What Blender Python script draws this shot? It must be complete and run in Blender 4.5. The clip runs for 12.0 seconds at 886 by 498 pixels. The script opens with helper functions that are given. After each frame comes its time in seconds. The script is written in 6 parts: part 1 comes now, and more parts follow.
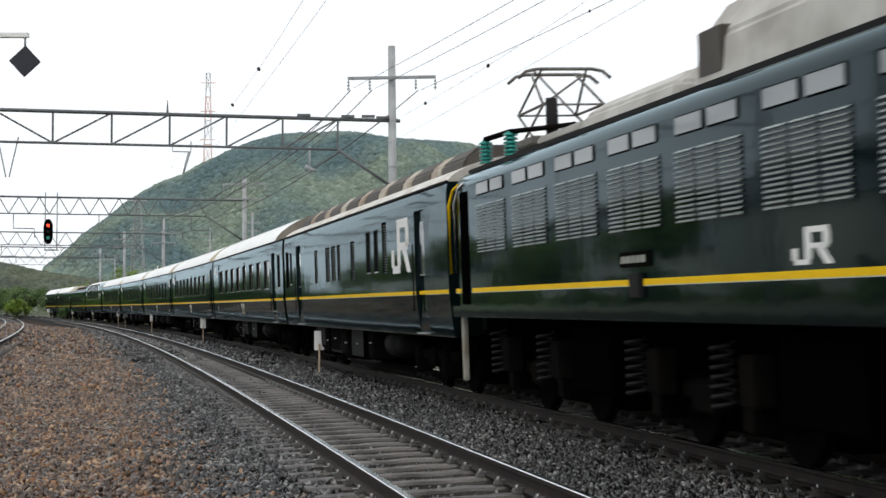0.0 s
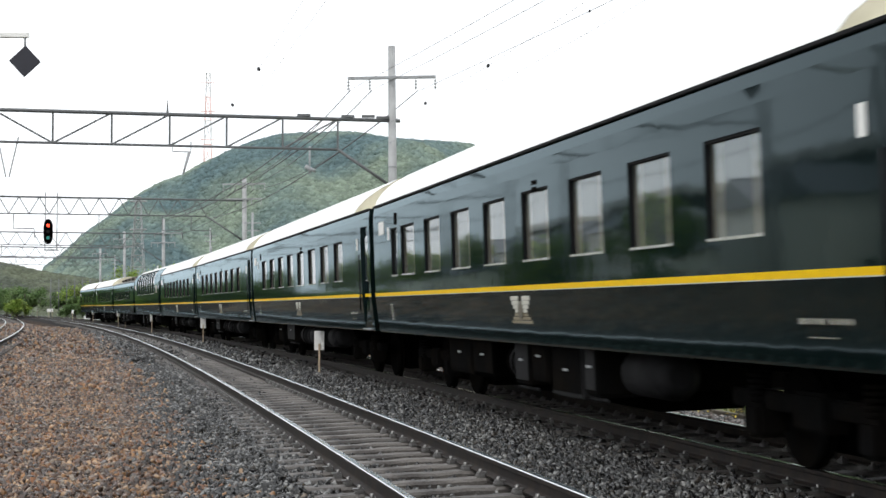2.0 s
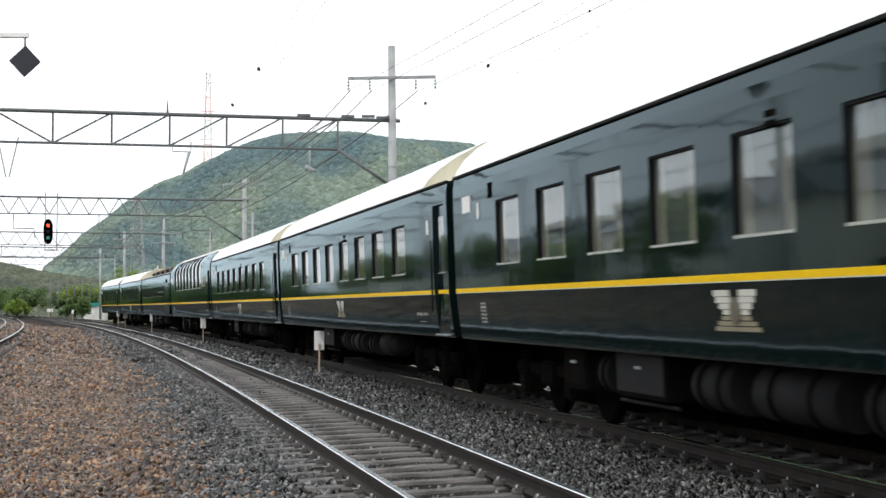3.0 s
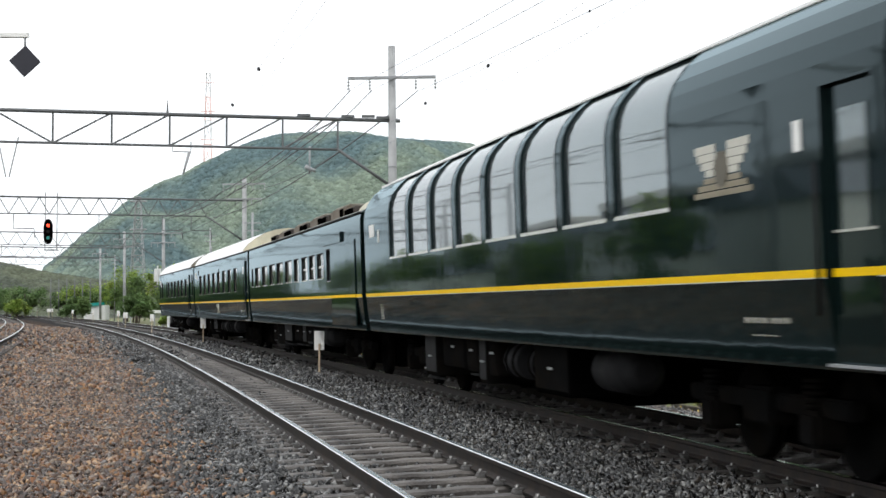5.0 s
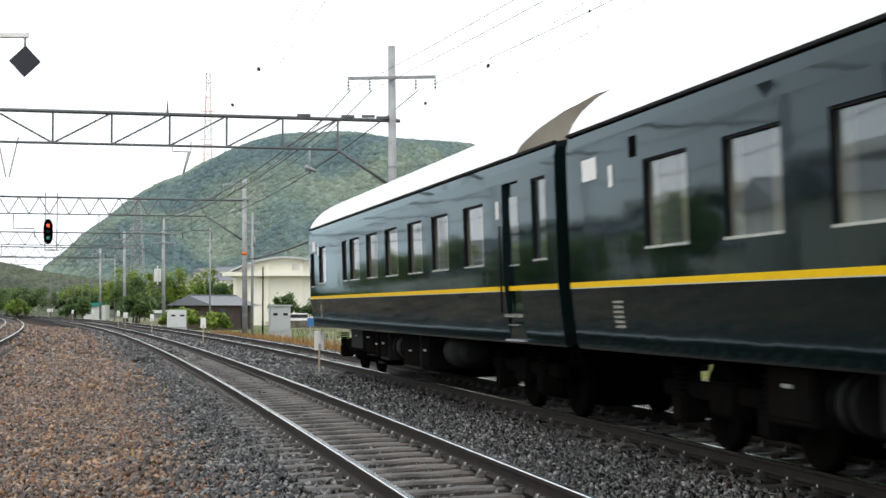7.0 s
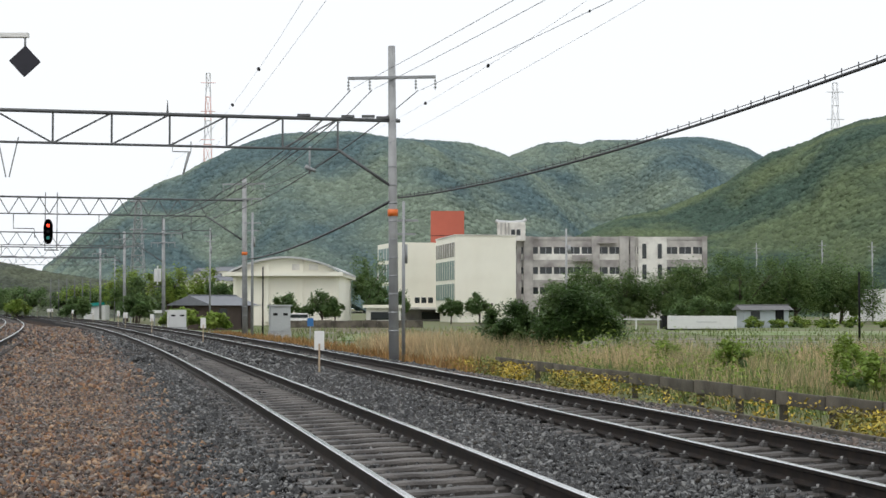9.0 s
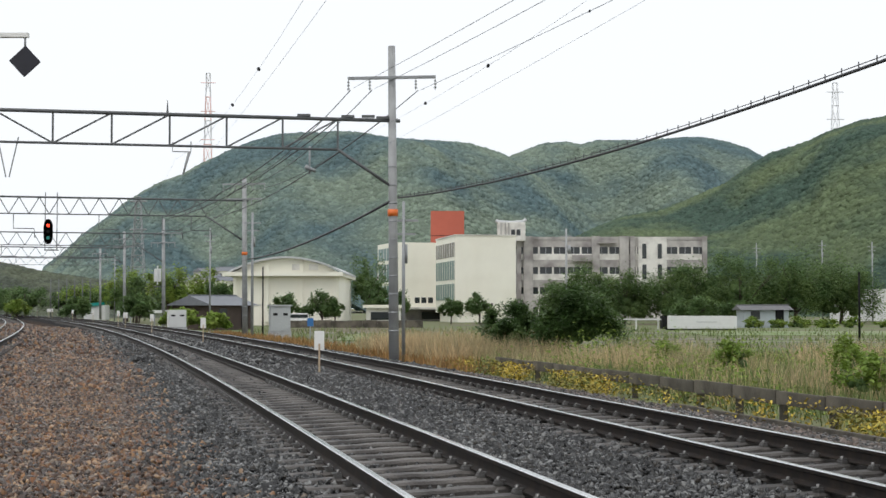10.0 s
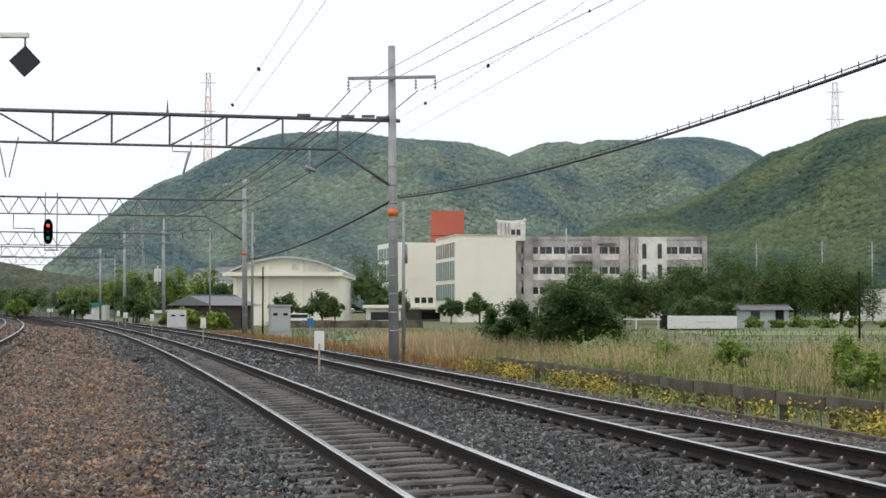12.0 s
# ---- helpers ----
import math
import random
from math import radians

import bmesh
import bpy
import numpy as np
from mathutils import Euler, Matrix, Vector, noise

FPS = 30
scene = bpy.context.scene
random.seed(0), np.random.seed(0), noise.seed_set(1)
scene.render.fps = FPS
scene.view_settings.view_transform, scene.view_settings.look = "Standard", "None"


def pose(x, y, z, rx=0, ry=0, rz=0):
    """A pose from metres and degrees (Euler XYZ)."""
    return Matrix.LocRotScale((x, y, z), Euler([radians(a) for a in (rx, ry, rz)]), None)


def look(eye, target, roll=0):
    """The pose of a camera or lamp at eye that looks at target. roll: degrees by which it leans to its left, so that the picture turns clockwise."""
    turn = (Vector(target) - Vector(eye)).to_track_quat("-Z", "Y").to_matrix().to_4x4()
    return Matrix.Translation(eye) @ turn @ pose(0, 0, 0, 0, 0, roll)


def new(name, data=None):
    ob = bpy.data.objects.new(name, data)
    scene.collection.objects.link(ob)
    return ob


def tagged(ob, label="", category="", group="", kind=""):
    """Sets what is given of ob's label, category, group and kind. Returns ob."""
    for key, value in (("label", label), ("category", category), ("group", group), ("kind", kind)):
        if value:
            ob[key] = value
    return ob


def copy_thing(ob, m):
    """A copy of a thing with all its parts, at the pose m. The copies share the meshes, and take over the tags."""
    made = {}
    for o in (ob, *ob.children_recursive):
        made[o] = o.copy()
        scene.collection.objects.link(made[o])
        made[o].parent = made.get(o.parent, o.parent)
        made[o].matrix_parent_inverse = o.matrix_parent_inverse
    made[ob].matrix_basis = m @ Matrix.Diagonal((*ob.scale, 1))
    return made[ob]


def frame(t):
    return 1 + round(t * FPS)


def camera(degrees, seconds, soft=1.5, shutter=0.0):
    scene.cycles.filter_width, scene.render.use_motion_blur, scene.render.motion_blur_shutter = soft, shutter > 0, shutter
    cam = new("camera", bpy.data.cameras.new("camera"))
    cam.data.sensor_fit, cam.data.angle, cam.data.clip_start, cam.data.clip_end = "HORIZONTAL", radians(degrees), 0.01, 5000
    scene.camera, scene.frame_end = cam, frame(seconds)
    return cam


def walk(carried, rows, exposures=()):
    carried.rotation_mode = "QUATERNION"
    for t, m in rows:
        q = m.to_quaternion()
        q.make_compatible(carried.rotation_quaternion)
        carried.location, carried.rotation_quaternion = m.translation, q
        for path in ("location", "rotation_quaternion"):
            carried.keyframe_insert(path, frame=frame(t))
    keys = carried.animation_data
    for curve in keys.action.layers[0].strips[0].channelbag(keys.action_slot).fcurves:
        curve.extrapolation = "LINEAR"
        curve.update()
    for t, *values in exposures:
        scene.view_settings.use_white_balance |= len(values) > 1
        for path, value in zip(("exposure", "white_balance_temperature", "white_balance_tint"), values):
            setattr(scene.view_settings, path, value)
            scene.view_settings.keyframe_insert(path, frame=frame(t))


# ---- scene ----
cam = camera(31.55, 12.0, soft=1.5, shutter=0.12)
EYE = (0.0, 0.0, 1.349)
walk(cam, [(0.0, pose(*EYE, 90 + 2.158, 0, 0)), (12.0, pose(*EYE, 90 + 2.158, 0, 0))],
     exposures=[(0.0, -0.08), (0.5, 0.18), (1.5, 0.30), (6.5, 0.30), (7.2, 0.26), (9.0, -0.12), (12.0, -0.14)])

# ---- overcast daylight ----
world = bpy.data.worlds.new("overcast_sky")
scene.world = world
world.use_nodes = True
wn = world.node_tree
wn.nodes.clear()
sky = wn.nodes.new("ShaderNodeTexSky")
sky.sky_type, sky.sun_disc = "NISHITA", False
sky.sun_elevation, sky.sun_rotation = radians(52), radians(200)
sky.dust_density, sky.air_density, sky.ozone_density = 6.0, 1.0, 1.0
sky_cloud = wn.nodes.new("ShaderNodeMixRGB")
sky_cloud.inputs[0].default_value = 0.9
sky_cloud.inputs[2].default_value = (11.7, 12.1, 12.5, 1)
sky_bg = wn.nodes.new("ShaderNodeBackground")
sky_bg.inputs[1].default_value = 0.1
sky_out = wn.nodes.new("ShaderNodeOutputWorld")
wn.links.new(sky.outputs[0], sky_cloud.inputs[1])
wn.links.new(sky_cloud.outputs[0], sky_bg.inputs[0])
wn.links.new(sky_bg.outputs[0], sky_out.inputs[0])
sun = new("sun", bpy.data.lights.new("sun", "SUN"))
sun.data.energy, sun.data.angle, sun.data.color = 0.9, radians(25), (1.0, 0.97, 0.92)
sun.matrix_world = look((0, 0, 50), (18, 26, 0))


# ---- helpers of this scene ----
def part(name, bm, material, parent, label="", smooth=False):
    me = bpy.data.meshes.new(name)
    bm.to_mesh(me)
    bm.free()
    return mesh_part(name, me, material, parent, label, smooth)


def mesh_part(name, me, material, parent, label="", smooth=False):
    if material and not me.materials:
        me.materials.append(material)
    if smooth:
        me.polygons.foreach_set("use_smooth", [True] * len(me.polygons))
    ob = new(name, me)
    ob.parent = parent
    if label:
        ob["label"] = label
    return ob


def thing(name, m, label, category, group="", kind=""):
    ob = new(name)
    ob.empty_display_size = 0.2
    ob.matrix_basis = m
    return tagged(ob, label, category, group, kind)


def box(bm, x0, x1, y0, y1, z0, z1, bevel=0.0, m=None):
    vs = [bm.verts.new((x, y, z)) for z in (z0, z1) for y in (y0, y1) for x in (x0, x1)]
    fs = [bm.faces.new([vs[i] for i in q]) for q in
          ((0, 2, 3, 1), (4, 5, 7, 6), (0, 1, 5, 4), (2, 6, 7, 3), (0, 4, 6, 2), (1, 3, 7, 5))]
    if bevel > 0:
        es = list({e for f in fs for e in f.edges})
        r = bmesh.ops.bevel(bm, geom=es, offset=bevel, segments=2, affect="EDGES", clamp_overlap=True)
        vs = list({v for f in r["faces"] for v in f.verts} | {v for v in vs if v.is_valid})
    if m is not None:
        bmesh.ops.transform(bm, matrix=m, verts=vs)
    return bm


def boxed(x0, x1, y0, y1, z0, z1, bevel=0.0, m=None):
    return box(bmesh.new(), x0, x1, y0, y1, z0, z1, bevel, m)


def rod(bm, a, b, r0, r1=None, n=8, caps=True):
    a, b = Vector(a), Vector(b)
    r1 = r0 if r1 is None else r1
    q = (b - a).to_track_quat("Z", "Y")
    rings = []
    for c, r in ((a, r0), (b, r1)):
        rings.append([bm.verts.new(c + q @ Vector((r * math.cos(2 * math.pi * i / n), r * math.sin(2 * math.pi * i / n), 0))) for i in range(n)])
    for i in range(n):
        j = (i + 1) % n
        f = bm.faces.new((rings[0][i], rings[0][j], rings[1][j], rings[1][i]))
        f.smooth = n > 5
    if caps:
        bm.faces.new(rings[0][::-1])
        bm.faces.new(rings[1])
    return bm


def rods(pairs, r, n=6):
    bm = bmesh.new()
    for a, b in pairs:
        rod(bm, a, b, r, n=n)
    return bm


def tube(pts, r, n=6):
    """A bent tube through points."""
    bm = bmesh.new()
    rings = []
    pts = [Vector(p) for p in pts]
    for i, p in enumerate(pts):
        d = (pts[min(i + 1, len(pts) - 1)] - pts[max(i - 1, 0)]).normalized()
        u = d.cross(Vector((0.0, 0.0, 1.0)))
        u = u.normalized() if u.length > 1e-4 else Vector((1, 0, 0))
        w = u.cross(d)
        rings.append([bm.verts.new(p + r * (math.cos(2 * math.pi * k / n) * u + math.sin(2 * math.pi * k / n) * w)) for k in range(n)])
    for a, b in zip(rings, rings[1:]):
        for k in range(n):
            f = bm.faces.new((a[k], a[(k + 1) % n], b[(k + 1) % n], b[k]))
            f.smooth = True
    bm.faces.new(rings[0][::-1])
    bm.faces.new(rings[-1])
    return bm


def sag(a, b, drop, n=14):
    a, b = Vector(a), Vector(b)
    return [a.lerp(b, i / n) - Vector((0, 0, drop * 4 * (i / n) * (1 - i / n))) for i in range(n + 1)]


# ---- the line of the tracks: an easing curve of about 1500 m radius ----
X0, HEAD, BEND, EASE = 4.4676, 0.20683, 6.6623e-4, -1.23905e-6
CANT = 0.04 / 1.132
GAUGE = 1.132
D_A, Z_A = 3.849, 0.0685


def line(s, off=0.0):
    """Plan point at distance s along the far track, off metres towards the near side, and the heading."""
    n = 24
    x = y = 0.0
    for i in range(n):
        u = s * (i + 0.5) / n
        h = HEAD + BEND * u + EASE * u * u / 2
        x -= math.sin(h)
        y += math.cos(h)
    h = HEAD + BEND * s + EASE * s * s / 2
    return X0 + x * s / n - off * math.cos(h), 10 + y * s / n - off * math.sin(h), h


def at_line(s, off=0.0, z=0.0, turn=0.0):
    """Pose whose x runs along the track away from the eye, y to the near side."""
    x, y, h = line(s, off)
    return pose(x, y, z, 0, 0, 90 + math.degrees(h) + turn)


def spot(s, off, z):
    x, y, _ = line(s, off)
    return Vector((x, y, z))


# ---- materials ----
def material(name, colour, rough=0.6, metal=0.0, spec=0.5, vary=0.25, scale=8.0, bump=0.0, bump_scale=60.0, island=0.0, obj_random=0.0, second=None, second_scale=1.0, coat=0.0):
    m = bpy.data.materials.new(name)
    m.use_nodes = True
    nt = m.node_tree
    b = nt.nodes["Principled BSDF"]
    b.inputs["Roughness"].default_value = rough
    b.inputs["Metallic"].default_value = metal
    b.inputs["Specular IOR Level"].default_value = spec
    b.inputs["Coat Weight"].default_value = coat
    b.inputs["Coat Roughness"].default_value = 0.06
    N, L = nt.nodes.new, nt.links.new
    tc = N("ShaderNodeTexCoord")
    n1 = N("ShaderNodeTexNoise")
    n1.inputs["Scale"].default_value, n1.inputs["Detail"].default_value = scale, 6
    L(tc.outputs["Object"], n1.inputs["Vector"])
    n2 = N("ShaderNodeTexNoise")
    n2.inputs["Scale"].default_value, n2.inputs["Detail"].default_value = second_scale, 4
    L(tc.outputs["Object"], n2.inputs["Vector"])
    ramp = N("ShaderNodeMapRange")
    ramp.inputs["To Min"].default_value, ramp.inputs["To Max"].default_value = 1 - vary, 1 + vary
    L(n1.outputs["Fac"], ramp.inputs["Value"])
    mix = N("ShaderNodeMixRGB")
    mix.inputs[1].default_value = (*colour, 1)
    mix.inputs[2].default_value = (*(second or colour), 1)
    edge = N("ShaderNodeMapRange")
    edge.inputs["From Min"].default_value, edge.inputs["From Max"].default_value = 0.42, 0.62
    L(n2.outputs["Fac"], edge.inputs["Value"])
    L(edge.outputs["Result"], mix.inputs[0])
    value = ramp.outputs["Result"]
    for amount, node, out in ((island, "ShaderNodeNewGeometry", "Random Per Island"), (obj_random, "ShaderNodeObjectInfo", "Random")):
        if amount:
            g = N(node)
            r = N("ShaderNodeMapRange")
            r.inputs["To Min"].default_value, r.inputs["To Max"].default_value = 1 - amount, 1 + amount
            L(g.outputs[out], r.inputs["Value"])
            mul = N("ShaderNodeMath")
            mul.operation = "MULTIPLY"
            L(value, mul.inputs[0])
            L(r.outputs["Result"], mul.inputs[1])
            value = mul.outputs[0]
    scale_c = N("ShaderNodeVectorMath")
    scale_c.operation = "SCALE"
    L(mix.outputs[0], scale_c.inputs[0])
    L(value, scale_c.inputs["Scale"])
    L(scale_c.outputs[0], b.inputs["Base Color"])
    if bump:
        n3 = N("ShaderNodeTexNoise")
        n3.inputs["Scale"].default_value, n3.inputs["Detail"].default_value = bump_scale, 5
        L(tc.outputs["Object"], n3.inputs["Vector"])
        bp = N("ShaderNodeBump")
        bp.inputs["Strength"].default_value, bp.inputs["Distance"].default_value = bump, 0.05
        L(n3.outputs["Fac"], bp.inputs["Height"])
        L(bp.outputs[0], b.inputs["Normal"])
    return m


def gloss_paint(name, colour, second, gloss, rough, ior, wave):
    """Dark coach enamel: a deep body colour under a tinted gloss, on slightly wavy sheet."""
    m = material(name, colour, 0.6, spec=0.0, vary=0.2, scale=3, second=second, second_scale=0.8)
    nt = m.node_tree
    N, L = nt.nodes.new, nt.links.new
    shine, facing, both = N("ShaderNodeBsdfGlossy"), N("ShaderNodeFresnel"), N("ShaderNodeMixShader")
    shine.inputs["Color"].default_value = (*gloss, 1)
    shine.inputs["Roughness"].default_value = rough
    facing.inputs["IOR"].default_value = ior
    tc, ripple, dent, add, bp = N("ShaderNodeTexCoord"), N("ShaderNodeTexNoise"), N("ShaderNodeTexNoise"), N("ShaderNodeMath"), N("ShaderNodeBump")
    ripple.inputs["Scale"].default_value, ripple.inputs["Detail"].default_value = 1.1, 3
    dent.inputs["Scale"].default_value, dent.inputs["Detail"].default_value = 5.0, 2
    L(tc.outputs["Object"], ripple.inputs["Vector"])
    L(tc.outputs["Object"], dent.inputs["Vector"])
    add.operation = "MULTIPLY_ADD"
    add.inputs[1].default_value = 0.16
    L(dent.outputs["Fac"], add.inputs[0])
    L(ripple.outputs["Fac"], add.inputs[2])
    bp.inputs["Strength"].default_value, bp.inputs["Distance"].default_value = wave, 0.05
    L(add.outputs[0], bp.inputs["Height"])
    L(bp.outputs[0], shine.inputs["Normal"])
    L(facing.outputs[0], both.inputs[0])
    L(nt.nodes["Principled BSDF"].outputs[0], both.inputs[1])
    L(shine.outputs[0], both.inputs[2])
    L(both.outputs[0], nt.nodes["Material Output"].inputs["Surface"])
    return m


GREEN = gloss_paint("dark_green_paint", (0.0035, 0.0085, 0.0085), (0.0045, 0.0095, 0.009), (0.62, 0.76, 0.82), 0.05, 1.36, 0.05)
YELLOW = material("yellow_stripe_paint", (0.80, 0.51, 0.002), 0.5, spec=0.12, vary=0.08)
# Silver roof paint, lightened to put the sky's glare into its colour.
SILVER_ROOF = material("glare_pale_roof_paint", (0.80, 0.81, 0.80), 0.25, vary=0.12, scale=2, second=(0.72, 0.73, 0.71))
# Near-black base also carries the shade under the cars.
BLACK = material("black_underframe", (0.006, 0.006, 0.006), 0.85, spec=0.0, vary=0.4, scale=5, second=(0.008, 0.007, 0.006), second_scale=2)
RUBBER = material("black_rubber", (0.008, 0.008, 0.009), 0.7, spec=0.12)
GREY_EQUIP = material("weathered_grey_paint", (0.30, 0.29, 0.25), 0.6, vary=0.25, scale=5, second=(0.2, 0.18, 0.14), second_scale=3)
TAN_FACE = material("dark_tan_roof_end_paint", (0.20, 0.18, 0.145), 0.7, vary=0.3, scale=3, second=(0.12, 0.10, 0.08), second_scale=1.5)
CREAM_FACE = material("cream_roof_end_paint", (0.62, 0.58, 0.44), 0.6, vary=0.15, scale=2, second=(0.50, 0.46, 0.34), second_scale=1.5)
WHITE = material("white_paint", (0.78, 0.78, 0.76), 0.5, vary=0.06)
CHROME = material("bright_trim", (0.7, 0.7, 0.68), 0.25, metal=0.9, vary=0.1)
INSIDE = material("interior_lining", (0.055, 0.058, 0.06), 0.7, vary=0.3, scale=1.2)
CURTAIN = material("beige_curtain", (0.45, 0.36, 0.26), 0.8, vary=0.2, scale=6)
RAIL_TOP = material("polished_rail_head", (0.72, 0.72, 0.73), 0.16, metal=1.0, vary=0.1)
RAIL_RUST = material("dark_rail_steel", (0.014, 0.011, 0.010), 0.7, spec=0.2, vary=0.4, scale=20, second=(0.024, 0.017, 0.013), second_scale=5)
SLEEPER = material("weathered_sleeper", (0.092, 0.083, 0.076), 0.6, vary=0.5, scale=16, obj_random=0.4, second=(0.036, 0.031, 0.028), second_scale=4, bump=0.4, bump_scale=40)
CLIP_STEEL = material("wet_fastening_steel", (0.20, 0.195, 0.19), 0.42, metal=0.8, vary=0.4)
CONCRETE = material("weathered_concrete", (0.38, 0.388, 0.395), 0.8, vary=0.22, scale=6, second=(0.29, 0.296, 0.30), second_scale=1.5, bump=0.2)
STEEL = material("galvanised_steel", (0.30, 0.31, 0.32), 0.5, metal=0.3, vary=0.25, scale=4)
WIRE = material("dark_wire", (0.05, 0.05, 0.055), 0.6, vary=0.2)
DARK_PANEL = material("dark_navy_board", (0.012, 0.012, 0.022), 0.5)


def glass_material(name, tint, rough=0.03):
    m = bpy.data.materials.new(name)
    m.use_nodes = True
    b = m.node_tree.nodes["Principled BSDF"]
    b.inputs["Base Color"].default_value = (*tint, 1)
    b.inputs["Roughness"].default_value = rough
    b.inputs["Transmission Weight"].default_value = 0.85
    b.inputs["IOR"].default_value = 1.95
    b.inputs["Specular Tint"].default_value = (0.78, 0.95, 1.0, 1)
    return m


GLASS = glass_material("tinted_window_glass", (0.30, 0.37, 0.38))
PANORAMA_GLASS = glass_material("coated_panorama_glass", (0.24, 0.29, 0.31))
PANORAMA_GLASS.node_tree.nodes["Principled BSDF"].inputs["IOR"].default_value = 2.5


# ---- railway tracks ----
RAIL_SECTION = [(-0.0635, -0.153), (0.0635, -0.153), (0.0635, -0.142), (0.012, -0.125), (0.008, -0.115), (0.008, -0.048), (0.0325, -0.036), (0.0325, -0.006), (0.026, 0.0), (-0.026, 0.0), (-0.0325, -0.006), (-0.0325, -0.036), (-0.008, -0.048), (-0.008, -0.115), (-0.012, -0.125), (-0.0635, -0.142)]


def stations(s0, s1):
    out, s = [], s0
    while s < s1:
        out.append(s)
        s += 1.0 if s < 60 else 4.0
    return out + [s1]


def rail(off, z, s0, s1, parent):
    bm = bmesh.new()
    rings = []
    for s in stations(s0, s1):
        rings.append([bm.verts.new(spot(s, off - y, z + h)) for y, h in RAIL_SECTION])
    for a, b in zip(rings, rings[1:]):
        for i in range(16):
            j = (i + 1) % 16
            f = bm.faces.new((a[i], b[i], b[j], a[j]))
            f.material_index = 1 if i in (7, 8, 9) else 0
    bmesh.ops.recalc_face_normals(bm, faces=bm.faces)
    ob = part("rail", bm, RAIL_RUST, parent)
    ob.data.materials.append(RAIL_TOP)
    return ob


def sleeper_mesh(seed, length=2.0):
    """A worn wooden sleeper: uneven edges, split ends, a slight bow."""
    r = random.Random(seed)
    bm = bmesh.new()
    n = 10
    bow = r.uniform(-0.02, 0.02)
    rings = []
    for i in range(n + 1):
        y = (i / n - 0.5) * length + (r.uniform(-0.03, 0.03) if i in (0, n) else 0)
        dx = bow * (1 - (2 * i / n - 1) ** 2) + r.uniform(-0.006, 0.006)
        a, b, top = 0.11 + r.uniform(-0.014, 0.01), 0.11 + r.uniform(-0.014, 0.01), -0.160 - r.uniform(0, 0.012)
        ring = [(-a, -0.33), (-a, top - 0.022), (-a + 0.022, top), (-0.01, top - r.uniform(0, 0.012)), (b - 0.022, top), (b, top - 0.022), (b, -0.33)]
        rings.append([bm.verts.new((x + dx, y, z)) for x, z in ring])
    for p, q in zip(rings, rings[1:]):
        for i in range(6):
            bm.faces.new((p[i], p[i + 1], q[i + 1], q[i]))
    bm.faces.new(rings[0])
    bm.faces.new(rings[-1][::-1])
    bmesh.ops.recalc_face_normals(bm, faces=bm.faces)
    me = bpy.data.meshes.new("sleeper")
    bm.to_mesh(me)
    bm.free()
    me.materials.append(SLEEPER)
    return me


def clip_mesh():
    bm = bmesh.new()
    box(bm, -0.06, 0.06, -0.035, 0.035, -0.165, -0.135, 0.008)
    rod(bm, (0, 0, -0.14), (0, 0, -0.095), 0.022, 0.016, n=6)
    box(bm, -0.035, 0.035, -0.055, 0.03, -0.135, -0.12, 0.004)
    me = bpy.data.meshes.new("fastening")
    bm.to_mesh(me)
    bm.free()
    me.materials.append(CLIP_STEEL)
    return me


SLEEPER_MESHES, CLIP_MESH = [sleeper_mesh(k) for k in range(6)], clip_mesh()


def track(name, off, z, s0, s1, pitch, near, label):
    t = thing(name, Matrix.Identity(4), label, "railway track", kind="structure")
    rail(off + GAUGE / 2, z - CANT * GAUGE / 2, s0, s1, t)
    rail(off - GAUGE / 2, z + CANT * GAUGE / 2, s0, s1, t)
    n = 0
    s = s0 + 0.3
    rnd = random.Random(4)
    while s < s1 and n < 320:
        sl = new("sleeper", rnd.choice(SLEEPER_MESHES))
        sl.parent = t
        sl.matrix_basis = at_line(s + rnd.uniform(-0.03, 0.03), off, z, rnd.uniform(-1.2, 1.2)) @ Matrix.Rotation(-CANT, 4, "X")
        n += 1
        if -6 < s < near:
            for y in (GAUGE / 2 + 0.095, GAUGE / 2 - 0.095, -GAUGE / 2 + 0.095, -GAUGE / 2 - 0.095):
                c = new("fastening", CLIP_MESH)
                c.parent = sl
                c.matrix_basis = pose(0, y, 0, 0, 0, 180 if y > 0 else 0)
        s += pitch
    return t


track("track_far", 0.0, 0.0, -5.0 - 0.62 * 40, 420.0, 0.62, 26, "dark steel rails on grey sleepers in grey ballast")
track("track_near", D_A, Z_A, -7.0 - 0.60 * 40, 420.0, 0.60, 22, "polished steel rails on weathered sleepers in wet ballast")


# ---- the train ----
CAR_HALF = 10.40
SECTION = [(1.388, 0.98), (1.400, 1.10), (1.420, 1.30), (1.447, 1.60), (1.45, 1.68), (1.45, 1.96), (1.45, 2.81), (1.45, 3.00), (1.445, 3.14), (1.42, 3.29),
           (1.36, 3.43), (1.24, 3.58), (1.05, 3.74), (0.75, 3.90), (0.40, 4.00), (0.0, 4.04)]


def at_section(t):
    i = min(int(t), len(SECTION) - 2)
    f = t - i
    a, b = SECTION[i], SECTION[i + 1]
    return a[0] + (b[0] - a[0]) * f, a[1] + (b[1] - a[1]) * f


def at_height(z):
    for i in range(len(SECTION) - 1):
        if SECTION[i][1] <= z <= SECTION[i + 1][1]:
            return i + (z - SECTION[i][1]) / (SECTION[i + 1][1] - SECTION[i][1])
    return 0.0


